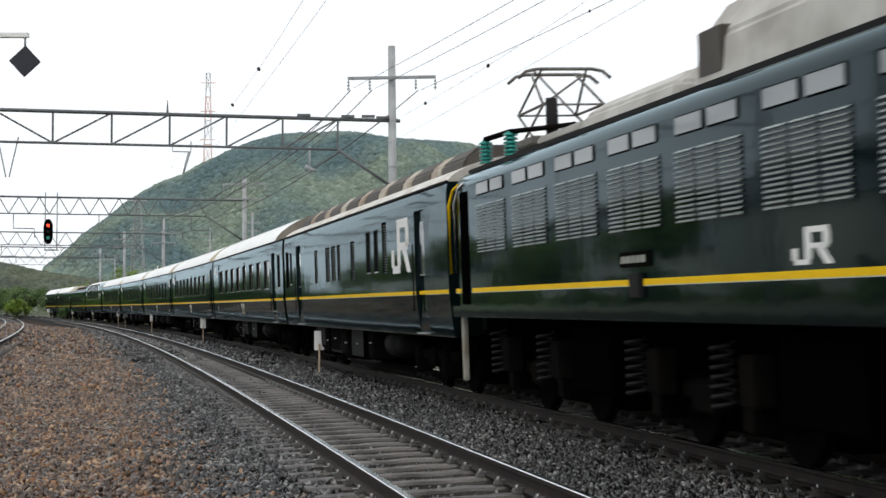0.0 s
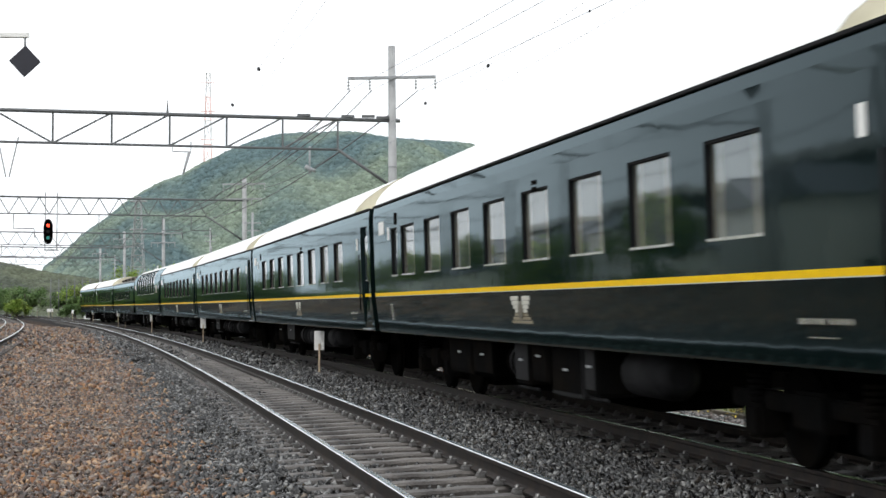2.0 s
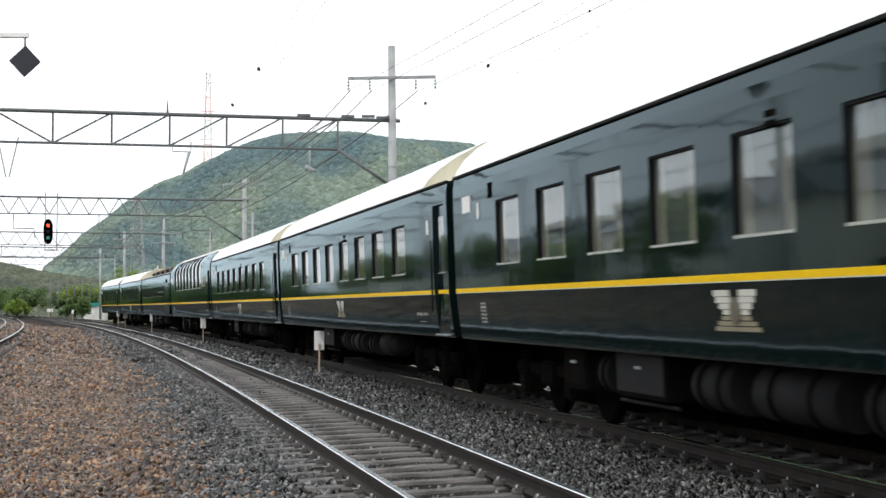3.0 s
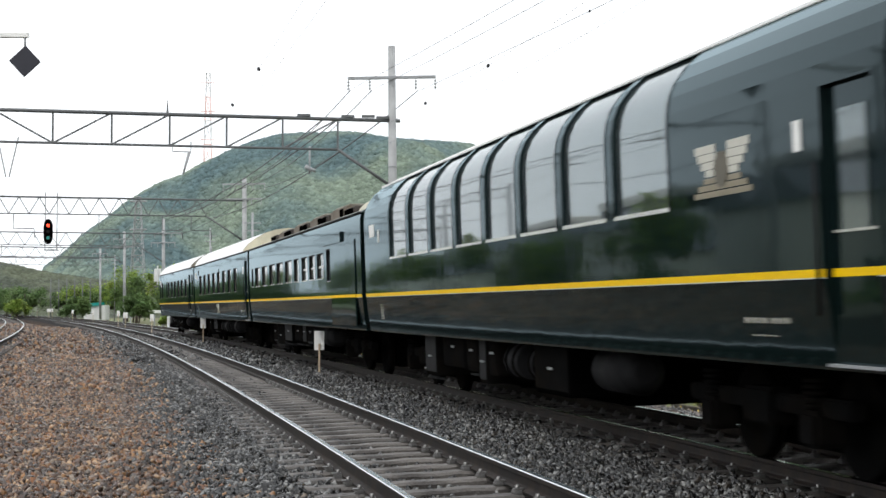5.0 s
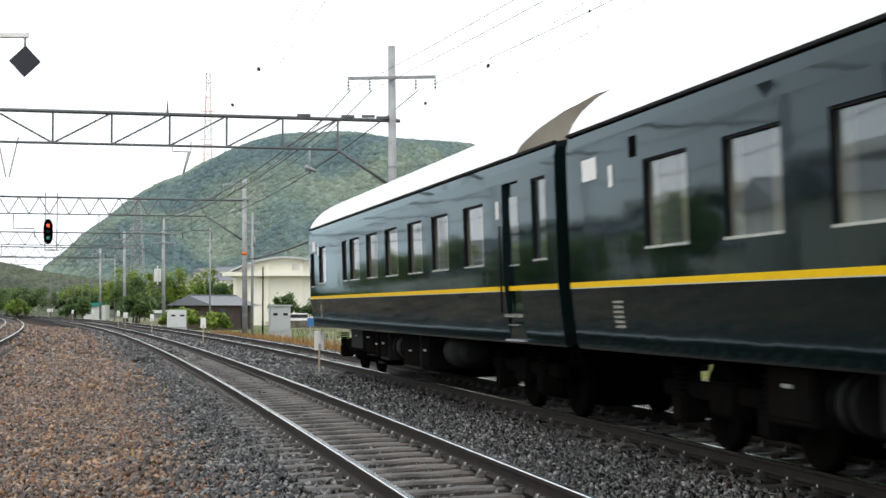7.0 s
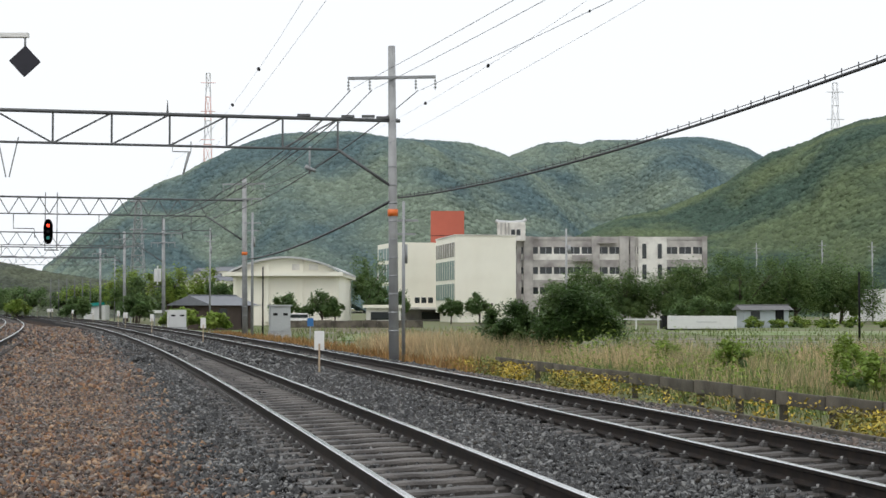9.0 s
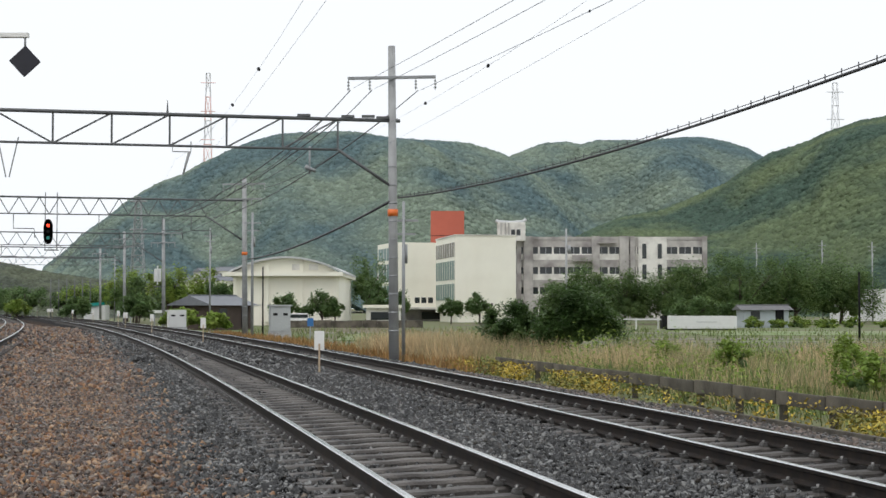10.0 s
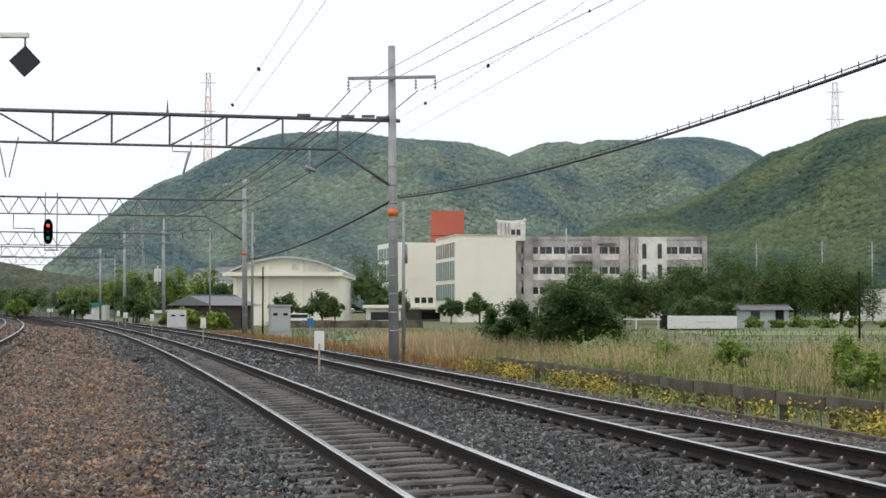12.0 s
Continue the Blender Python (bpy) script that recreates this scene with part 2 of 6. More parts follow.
def shell(x0, x1, openings, side, top=9.0):
    """The side of a car between two ends, with openings (x0, x1, z0, z1) and their reveals."""
    bm = bmesh.new()
    ts = sorted({float(i) for i in range(int(top) + 1)} | {round(at_height(z), 4) for o in openings for z in o[2:4]})
    xs = sorted({x0, x1} | {x for o in openings for x in o[:2]})
    spans = [(a, b, at_height(c), at_height(d)) for a, b, c, d in openings]
    verts = {}

    def v(x, t, depth=0.0):
        key = (round(x, 4), round(t, 4), depth)
        if key not in verts:
            y, z = at_section(t)
            verts[key] = bm.verts.new((x, side * (y - depth), z))
        return verts[key]

    for xa, xb in zip(xs, xs[1:]):
        for ta, tb in zip(ts, ts[1:]):
            if tb - ta < 1e-3:
                continue
            if any(a - 1e-4 <= xa and xb <= b + 1e-4 and c - 1e-3 <= ta and tb <= d + 1e-3 for a, b, c, d in spans):
                continue
            bm.faces.new((v(xa, ta), v(xb, ta), v(xb, tb), v(xa, tb)))
    for a, b, c, d in spans:
        mids = [t for t in ts if c - 1e-3 <= t <= d + 1e-3]
        for t0, t1 in zip(mids, mids[1:]):
            for x in (a, b):
                bm.faces.new((v(x, t0), v(x, t1), v(x, t1, 0.06), v(x, t0, 0.06)))
        for t in (mids[0], mids[-1]):
            inner = [x for x in xs if a - 1e-4 <= x <= b + 1e-4]
            for xa, xb in zip(inner, inner[1:]):
                bm.faces.new((v(xa, t), v(xb, t), v(xb, t, 0.06), v(xa, t, 0.06)))
    bmesh.ops.recalc_face_normals(bm, faces=bm.faces)
    return bm


def roof_shell(x0, x1, t0=9, low=1.0):
    bm = bmesh.new()
    pts = [(y, 3.29 + (z - 3.29) * low) for y, z in SECTION[t0:]]
    ring = [(y, z) for y, z in pts] + [(-y, z) for y, z in reversed(pts[:-1])]
    ends = [[bm.verts.new((x, y, z)) for y, z in ring] for x in (x0, x1)]
    for i in range(len(ring) - 1):
        f = bm.faces.new((ends[0][i], ends[0][i + 1], ends[1][i + 1], ends[1][i]))
        f.smooth = True
    return bm


def stepped_roof(half, t0):
    """A full roof whose leading end is cut back obliquely above a low deck; roof and its cream cut face."""
    pts = SECTION[t0:]
    ring = [(y, z) for y, z in pts] + [(-y, z) for y, z in reversed(pts[:-1])]
    roof, face = bmesh.new(), bmesh.new()

    def start(y):
        return -half + 0.5 + max(0.0, abs(y) - 0.92) * 2.6

    cut = sorted({0.92, -0.92} | {y for y, z in ring}, reverse=True)
    top = [(y, np.interp(-y, [-q for q, _ in ring], [z for _, z in ring])) for y in cut]
    front = [roof.verts.new((start(y), y, z)) for y, z in top]
    back = [roof.verts.new((half, y, z)) for y, z in top]
    for i in range(len(top) - 1):
        roof.faces.new((front[i], front[i + 1], back[i + 1], back[i])).smooth = True
    hi = [face.verts.new((start(y), y, z - 0.004)) for y, z in top]
    lo = [face.verts.new((start(y), y, 3.27 + (z - 3.29) * 0.10)) for y, z in top]
    for i in range(len(top) - 1):
        face.faces.new((hi[i], hi[i + 1], lo[i + 1], lo[i]))
    return roof, face


def end_wall(x, low=1.0, a=0, b=None):
    bm = bmesh.new()
    half = SECTION[a:b]
    ring = [(y, z) for y, z in half] + [(-y, z) for y, z in reversed(half if half[-1][0] > 0.01 else half[:-1])]
    ring = [(y, z if z < 3.29 else 3.29 + (z - 3.29) * low) for y, z in ring]
    for dx in (0, 0.05 if x < 0 else -0.05):
        bm.faces.new([bm.verts.new((x + dx, y, z)) for y, z in ring])
    return bm


def wrap(x0, x1, z0, z1, side, out=0.003):
    """A thin band that lies on the side's surface."""
    bm = bmesh.new()
    ta, tb = at_height(z0), at_height(z1)
    ts = [ta] + [t for t in range(math.ceil(ta + 1e-6), math.floor(tb - 1e-6) + 1)] + [tb]
    rows = []
    for t in ts:
        y, z = at_section(t)
        rows.append([bm.verts.new((x, side * (y + out), z)) for x in (x0, x1)])
    for a, b in zip(rows, rows[1:]):
        bm.faces.new((a[0], b[0], b[1], a[1]) if side > 0 else (a[0], a[1], b[1], b[0]))
    return bm


def window(car, x0, x1, z0, z1, side, frame_colour=None):
    bm = bmesh.new()
    w = 0.024
    ta, tb = at_height(z0), at_height(z1)
    y = at_section((ta + tb) / 2)[0]
    if abs(at_section(ta)[0] - at_section(tb)[0]) < 0.02:
        for a, b, c, d in ((x0, x1, z1 - w, z1), (x0, x0 + w, z0, z1 - w), (x1 - w, x1, z0, z1 - w)):
            box(bm, a, b, min(side * (y - 0.055), side * (y - 0.012)), max(side * (y - 0.055), side * (y - 0.012)), c, d)
        fr = part("window", bm, frame_colour or RUBBER, car)
        part("sill", boxed(x0, x1, min(side * (y - 0.05), side * (y + 0.006)), max(side * (y - 0.05), side * (y + 0.006)), z0, z0 + 0.025), CHROME, fr, "bright metal sill")
    else:
        fr = part("window", wrap(x0 - 0.04, x0, z0, z1, side, 0.006), frame_colour or RUBBER, car)
    pane = part("pane", wrap(x0, x1, z0, z1, side, -0.05), GLASS, fr)
    pane.visible_shadow = False
    if side > 0 and x1 - x0 > 0.8:
        for a, b in ((x0, x0 + 0.28 * (x1 - x0)), (x1 - 0.24 * (x1 - x0), x1)):
            bm = bmesh.new()
            n = 11
            folds = [[bm.verts.new((a + (b - a) * i / (n - 1), y - 0.10 - 0.03 * (i % 2), z)) for i in range(n)] for z in (z0, z1)]
            for i in range(n - 1):
                bm.faces.new((folds[0][i], folds[0][i + 1], folds[1][i + 1], folds[1][i]))
            part("curtain", bm, CURTAIN, fr, "gathered beige curtain")
    return fr


def side_door(car, x0, x1, side, z0=1.02, z1=2.98):
    y = 1.45 - 0.06
    door = part("door", boxed(x0, x1, min(side * y, side * (y - 0.04)), max(side * y, side * (y - 0.04)), z0, z1), GREEN, car, "dark green side door")
    xm = (x0 + x1) / 2
    part("pane", boxed(xm - 0.2, xm + 0.2, min(side * y, side * (y + 0.012)), max(side * y, side * (y + 0.012)), 1.95, 2.8, 0.004), GLASS, door)
    part("handle", boxed(x0 + 0.06, x1 - 0.06, min(side * y, side * (y + 0.02)), max(side * y, side * (y + 0.02)), 1.93, 1.95), CHROME, door)
    part("stripe", boxed(x0 + 0.01, x1 - 0.01, min(side * y, side * (y + 0.006)), max(side * y, side * (y + 0.006)), 1.62, 1.68), YELLOW, door, "yellow band")
    part("grab_rail", rod(bmesh.new(), (x1 + 0.07, side * 1.475, 1.35), (x1 + 0.07, side * 1.475, 2.45), 0.014, n=6), RUBBER, door, "dark upright grab rail")
    part("step", boxed(x0 - 0.02, x1 + 0.02, min(side * 1.40, side * 1.453), max(side * 1.40, side * 1.453), 0.985, 1.005), STEEL, door, "bright step edge")


def bogie(car, x, wheelbase=2.1):
    b = part("bogie", boxed(x - 1.7, x + 1.7, -0.10, 0.10, 0.42, 0.62, 0.03), BLACK, car)
    # Added dark block; keeps lit ground from showing between the wheels.
    part("bogie_filler", boxed(x - 1.75, x + 1.75, -0.44, 0.44, 0.14, 0.80, 0.03), DEEP, b)
    for side in (1, -1):
        bm = bmesh.new()
        box(bm, x - 1.65, x + 1.65, side * 0.92 - 0.07, side * 0.92 + 0.07, 0.52, 0.68, 0.02)
        box(bm, x - 0.3, x + 0.3, side * 0.92 - 0.12, side * 0.92 + 0.12, 0.40, 0.72, 0.03)
        part("side_frame", bm, BLACK, b)
        for dx in (-wheelbase / 2, wheelbase / 2):
            w = bmesh.new()
            rod(w, (x + dx, side * 0.50, 0.43), (x + dx, side * 0.60, 0.43), 0.43, n=24)
            rod(w, (x + dx, side * 0.47, 0.43), (x + dx, side * 0.50, 0.43), 0.455, n=24)
            part("wheel", w, BLACK, b)
            a = boxed(x + dx - 0.16, x + dx + 0.16, side * 0.92 - 0.14, side * 0.92 + 0.16, 0.28, 0.58, 0.04)
            part("axle_box", a, BLACK, b)
            s = bmesh.new()
            for k in range(5):
                rod(s, (x + dx, side * 0.98, 0.60 + 0.05 * k), (x + dx, side * 0.98, 0.63 + 0.05 * k), 0.10, n=12)
            part("spring", s, BLACK, b)
    return b


def sided(bm, x0, x1, ya, yb, z0, z1, side, bevel=0.0):
    return box(bm, x0, x1, min(side * ya, side * yb), max(side * ya, side * yb), z0, z1, bevel)


def plate(name, car, x0, x1, z0, z1, side, mat, label="", out=0.012, base=1.44, bevel=0.0):
    base += at_section(at_height((z0 + z1) / 2))[0] - 1.45 if z1 < 1.6 else 0.0
    return part(name, sided(bmesh.new(), x0, x1, base, base + out + 0.01, z0, z1, side, bevel), mat, car, label)


def emblem(car, x, z, side, k=1.0):
    """A pale winged crest, as plain stepped bars about a dark disc."""
    def on(za, zb):
        return at_section(at_height((za + zb) / 2))[0]

    def bars(rows):
        bm = bmesh.new()
        for xa, xb, za, zb in rows:
            y = on(z + za * k, z + zb * k)
            sided(bm, x + xa * k, x + xb * k, y - 0.01, y + 0.007, z + za * k, z + zb * k, side)
        return bm

    bm = bmesh.new()
    y = on(z - 0.1 * k, z + 0.1 * k)
    rod(bm, (x, side * (y - 0.01), z), (x, side * (y + 0.012), z), 0.115 * k, n=20)
    e = part("emblem", bm, CREST_DARK, car, "dark round crest with pale stepped wings")
    for sx in (-1, 1):
        rows = [(0.10, 0.44, 0.118, 0.17), (0.09, 0.40, 0.064, 0.114), (0.11, 0.34, 0.012, 0.060), (0.12, 0.27, -0.035, 0.008)]
        part("wing", bars([(min(sx * a, sx * b), max(sx * a, sx * b), c, d) for a, b, c, d in rows]), CREST_PALE, e, "pale wing bars")
        rows = [(0.10, 0.30, -0.080, -0.045), (0.002, 0.40, -0.125, -0.088), (0.002, 0.47, -0.170, -0.133)]
        part("base_bar", bars([(min(sx * a, sx * b), max(sx * a, sx * b), c, d) for a, b, c, d in rows]), GOLD, e, "dull gold bars")


CREST_DARK = material("dark_crest_disc", (0.085, 0.075, 0.05), 0.5, vary=0.3, scale=12)
CREST_PALE = material("pale_crest_paint", (0.50, 0.49, 0.43), 0.5, vary=0.15)


def mark(car, x0, x1, z0, z1, side, y=1.45):
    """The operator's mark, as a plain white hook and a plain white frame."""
    w, h = x1 - x0, z1 - z0
    bm = bmesh.new()
    def bar(a, b, c, d):
        xa, xb = (x1 - a * w, x1 - b * w) if side > 0 else (x0 + a * w, x0 + b * w)
        sided(bm, min(xa, xb), max(xa, xb), y - 0.004, y + 0.006, z0 + c * h, z0 + d * h, side, 0.0)

    bar(0.0, 0.14, 0.12, 0.45)
    bar(0.06, 0.46, 0.0, 0.14)
    bar(0.34, 0.50, 0.14, 1.0)
    bar(0.50, 0.94, 0.84, 1.0)
    bar(0.80, 0.96, 0.50, 0.84)
    bar(0.50, 0.90, 0.42, 0.56)
    leg = []
    for yy in (y - 0.004, y + 0.006):
        for a, c in ((0.62, 0.44), (0.80, 0.44), (1.02, 0.0), (0.84, 0.0)):
            leg.append(bm.verts.new((x1 - a * w if side > 0 else x0 + a * w, side * yy, z0 + c * h)))
    for q in ((0, 1, 2, 3), (7, 6, 5, 4), (0, 4, 5, 1), (1, 5, 6, 2), (2, 6, 7, 3), (3, 7, 4, 0)):
        bm.faces.new([leg[k] for k in q])
    bmesh.ops.recalc_face_normals(bm, faces=bm.faces)
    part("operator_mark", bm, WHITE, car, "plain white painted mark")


GOLD = material("dull_gold", (0.20, 0.17, 0.11), 0.45, vary=0.2)
RUST_ROOF = material("brown_stained_roof", (0.42, 0.38, 0.31), 0.6, vary=0.35, scale=3, second=(0.22, 0.15, 0.09), second_scale=1.3)
TAN_UNIT = material("dusty_tan_roof_unit", (0.17, 0.138, 0.105), 0.7, vary=0.3, scale=3, second=(0.10, 0.08, 0.06), second_scale=1.5)
BROWN_UNIT = material("rust_brown_roof_duct", (0.062, 0.052, 0.044), 0.7, vary=0.4, scale=4, second=(0.045, 0.038, 0.032), second_scale=2)
GREEN_ROOF = material("dark_green_roof", (0.04, 0.055, 0.048), 0.4, vary=0.2, scale=2)
# Near-black puts underfloor shade into the colour; also plain black parts.
DEEP = material("black_and_shade", (0.0015, 0.0015, 0.0015), 0.9, spec=0.0, vary=0.3)


def rounded_unit(x0, x1, hw, z0, z1, taper=0.35, lift=0.0):
    """A roof unit with sloping ends and shoulders."""
    bm = bmesh.new()
    lo = [(x0, -hw), (x1, -hw), (x1, hw), (x0, hw)]
    hi = [(x0 + taper, -hw * 0.72), (x1 - taper, -hw * 0.72), (x1 - taper, hw * 0.72), (x0 + taper, hw * 0.72)]
    mid = [(x0 + taper * 0.3, -hw * 0.95), (x1 - taper * 0.3, -hw * 0.95), (x1 - taper * 0.3, hw * 0.95), (x0 + taper * 0.3, hw * 0.95)]
    rows = [[bm.verts.new((x, y, z)) for x, y in ring] for ring, z in ((lo, z0), (mid, z0 + (z1 - z0) * 0.55), (hi, z1))]
    for a, b in zip(rows, rows[1:]):
        for i in range(4):
            bm.faces.new((a[i], a[(i + 1) % 4], b[(i + 1) % 4], b[i]))
    bm.faces.new(rows[-1])
    bm.faces.new(rows[0][::-1])
    bmesh.ops.bevel(bm, geom=bm.edges[:], offset=0.04, segments=2, affect="EDGES")
    return bm


def underfloor(car, seed, half, skip=()):
    """Dark equipment between the bogies."""
    rnd = random.Random(seed)
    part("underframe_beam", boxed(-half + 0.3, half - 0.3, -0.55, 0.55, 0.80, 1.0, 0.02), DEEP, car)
    # Added dark block; stops light and sight passing under the car.
    part("underfloor_filler", boxed(-2.3, half - 5.2, -0.5, 0.5, 0.22, 0.82, 0.02), DEEP, car)
    for y in (0.9, -0.9):
        bm = bmesh.new()
        rod(bm, (-3.9, y, 0.70), (-2.9, y, 0.70), 0.25, n=18)
        tank = part("air_tank", bm, GREY_DARK, car)
        part("end_cap", rod(bmesh.new(), (-4.02, y, 0.70), (-3.9, y, 0.70), 0.12, 0.25, n=18), GREY_DARK, tank)
    x = -2.4
    while x < 5.0:
        w = rnd.choice((0.45, 0.7, 0.9, 1.2, 1.5))
        z0 = rnd.uniform(0.30, 0.52)
        if rnd.random() < 0.28:
            for y in (0.95, -0.95):
                bm = bmesh.new()
                rod(bm, (x, y, 0.68), (x + w, y, 0.68), 0.24, n=18)
                tank = part("air_tank", bm, GREY_DARK, car)
                for k in range(2):
                    part("strap", rod(bmesh.new(), (x + w * (0.25 + 0.5 * k), y, 0.68), (x + w * (0.25 + 0.5 * k) + 0.05, y, 0.68), 0.26, n=18), BLACK, tank)
        else:
            bm = boxed(x, x + w, -1.22, 1.25, z0, 1.0, 0.02)
            eb = part("equipment_box", bm, rnd.choice((DEEP, BLACK, BLACK, GREY_DARK)), car)
            part("lid", boxed(x + 0.05, x + w - 0.05, 1.245, 1.262, z0 + 0.06, 0.94, 0.004), GREY_DARK if rnd.random() < 0.35 else BLACK, eb)
            part("handle", boxed(x + w / 2 - 0.09, x + w / 2 + 0.09, 1.262, 1.28, z0 + 0.3, z0 + 0.33, 0.004), STEEL, eb)
            if rnd.random() < 0.5:
                part("pipe", rod(bmesh.new(), (x - 0.1, 1.16, z0 - 0.05), (x + w + 0.1, 1.16, z0 - 0.05), 0.022, n=6), GREY_DARK, eb)
        x += w + rnd.choice((0.08, 0.12, 0.2, 0.5))


# Grey darkened to hold the shade under the cars; reused on other parts.
GREY_DARK = material("dark_grey_equipment", (0.019, 0.019, 0.020), 0.7, spec=0.05, vary=0.35, scale=4)


def coach(label, windows, doors, group="passenger coaches", half=CAR_HALF, roof_mat=None, seed=0, panorama=(), gangways=(True, True), kind_name="passenger_coach", dark_slots=(), low=1.0, stepped=True, face_mat=None):
    """A coach about its own base; its leading end is at -x, its near side at +y."""
    car = thing(kind_name, Matrix.Identity(4), label, "train coach", group)
    for side in (1, -1):
        opens = [w for w in windows] + [(a, b, 1.02, 2.98) for a, b in doors] + list(panorama) + list(dark_slots)
        part("side_wall", shell(-half, half, opens, side, 9.0 if not panorama else 12.0), GREEN, car)
        for w in windows:
            window(car, *w, side)
        for a, b, c, d in panorama:
            fr = part("window", wrap(a - 0.026, a - 0.002, c, d, side, 0.008), BLACK, car, "tall window curving into the roof")
            part("frame", wrap(b + 0.002, b + 0.026, c, d, side, 0.008), BLACK, fr)
            part("sill", sided(bmesh.new(), a, b, 1.40, 1.456, c - 0.02, c + 0.02, side), CHROME, fr, "bright metal sill")
            pane = part("pane", wrap(a, b, c, d, side, -0.04), PANORAMA_GLASS, fr, smooth=True)
            pane.visible_shadow = False
        for a, b, c, d in dark_slots:
            g = part("grille", sided(bmesh.new(), a, b, 1.36, 1.40, c, d, side), BLACK, car)
            bm = bmesh.new()
            n = int((d - c) / 0.05)
            for k in range(n):
                sided(bm, a + 0.01, b - 0.01, 1.40, 1.43, c + k * 0.05 + 0.01, c + k * 0.05 + 0.03, side)
            tagged(part("slat_bank", bm, GREEN_ROOF, g), kind="stuff")
        for a, b in doors:
            side_door(car, a, b, side)
        cuts = sorted([-half] + [x for d in doors for x in d] + [half])
        for a, b in zip(cuts[0::2], cuts[1::2]):
            part("stripe", wrap(a + 0.004, b - 0.004, 1.620, 1.68, side), YELLOW, car, "yellow band")
        for a, b in zip(cuts[0::2], cuts[1::2]):
            part("stripe_edge", wrap(a + 0.004, b - 0.004, 1.611, 1.620, side), CREST_PALE, car, "thin white line under the band")
        bm = bmesh.new()
        y0, z0 = (1.40, 3.275) if not panorama else (1.02, 3.725)
        sided(bm, -half, half, y0, y0 + 0.055, z0, z0 + 0.035, side, 0.006)
        part("gutter", bm, SILVER_ROOF if panorama else RUBBER, car)
        part("lower_rail", sided(bmesh.new(), -half, half, 1.30, 1.375, 0.955, 0.985, side), GREEN, car)
    t0 = 9 if not panorama else 12
    if stepped:
        shape, face = stepped_roof(half, t0)
        roof = part("roof", shape, SILVER_ROOF, car, "curved pale roof")
        part("cut_face", face, face_mat or CREAM_FACE, roof, "cream face of the stepped roof end")
        part("roof_deck", roof_shell(-half, -half + 2.2, t0, 0.12), SILVER_ROOF, roof, "low pale roof deck")
    else:
        part("roof", roof_shell(-half, half, t0, low), roof_mat or SILVER_ROOF, car)
    for x, g in ((-half, gangways[0]), (half, gangways[1])):
        part("end_wall", end_wall(x, low, 0, t0 + 1), GREEN, car)
        part("roof_end", end_wall(x, 0.12 if stepped and x < 0 else low, t0), RUBBER if stepped and x < 0 else roof_mat or SILVER_ROOF, car)
        d = 0.24 if x > 0 else -0.24
        if g:
            bm = bmesh.new()
            for k in range(4):
                xa, xb = x + d * k / 4, x + d * (k + 0.8) / 4
                box(bm, min(xa, xb), max(xa, xb), -0.95, 0.95, 1.05, 3.25, 0.01)
            part("gangway_bellows", bm, RUBBER, car)
    part("floor", boxed(-half, half, -1.36, 1.36, 1.00, 1.10), BLACK, car)
    # Middle wall added to block sight through to the opposite windows.
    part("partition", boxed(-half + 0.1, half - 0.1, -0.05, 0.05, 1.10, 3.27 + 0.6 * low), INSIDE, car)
    for x in (-half + 3.25, half - 3.25):
        bogie(car, x)
    underfloor(car, seed, half)
    return car


def coach_details(car, half=CAR_HALF, front_lamp=-9.05, crest=0.0):
    for side in (1, -1):
        plate("indicator", car, half - 1.10, half - 0.62, 2.74, 2.97, side, WHITE, "pale destination panel")
        plate("lamp", car, half - 1.62, half - 1.52, 2.62, 2.84, side, WHITE, "small white side lamp")
        plate("lamp", car, front_lamp - 0.06, front_lamp + 0.06, 2.55, 2.78, side, WHITE, "small white side lamp")
        bm = bmesh.new()
        for k in range(6):
            sided(bm, half - 1.75, half - 1.45, 1.40, at_section(at_height(1.21 + 0.05 * k))[0] + 0.006, 1.20 + 0.05 * k, 1.225 + 0.05 * k, side)
        tagged(part("vent", bm, CHROME, car, "pale slatted vent"), kind="stuff")
        bm = bmesh.new()
        for a, w in ((0.0, 0.09), (0.12, 0.10), (0.25, 0.10), (0.42, 0.13), (0.58, 0.11), (0.72, 0.14)):
            sided(bm, -8.75 + a, -8.75 + a + w, 1.40, 1.427, 1.283, 1.325, side)
        sided(bm, -8.5, -8.0, 1.39, 1.409, 1.18, 1.195, side)
        part("lettering", bm, CHROME, car, "pale painted lettering bars")
        if crest is not None:
            emblem(car, crest, 1.38, side)


def sleeping_coach(label="dark green sleeping coach with eight windows and yellow band", first=-7.20, extra=(), door=(-10.2, -9.42), seed=3, lamp=-9.05, face_mat=None):
    wins = [(first + 1.985 * i, first + 1.17 + 1.985 * i, 1.96, 2.81) for i in range(8)] + list(extra)
    car = coach(label, wins, [door], seed=seed, face_mat=face_mat)
    coach_details(car, front_lamp=lamp)
    for side in (1, -1):
        for z in (2.78, 2.86):
            plate("vent_cap", car, -0.95, -0.78, z, z + 0.05, side, BLACK)
        plate("vent_grille", car, 8.05, 8.22, 2.86, 3.06, side, BLACK, "small black louvred vent")
    return car


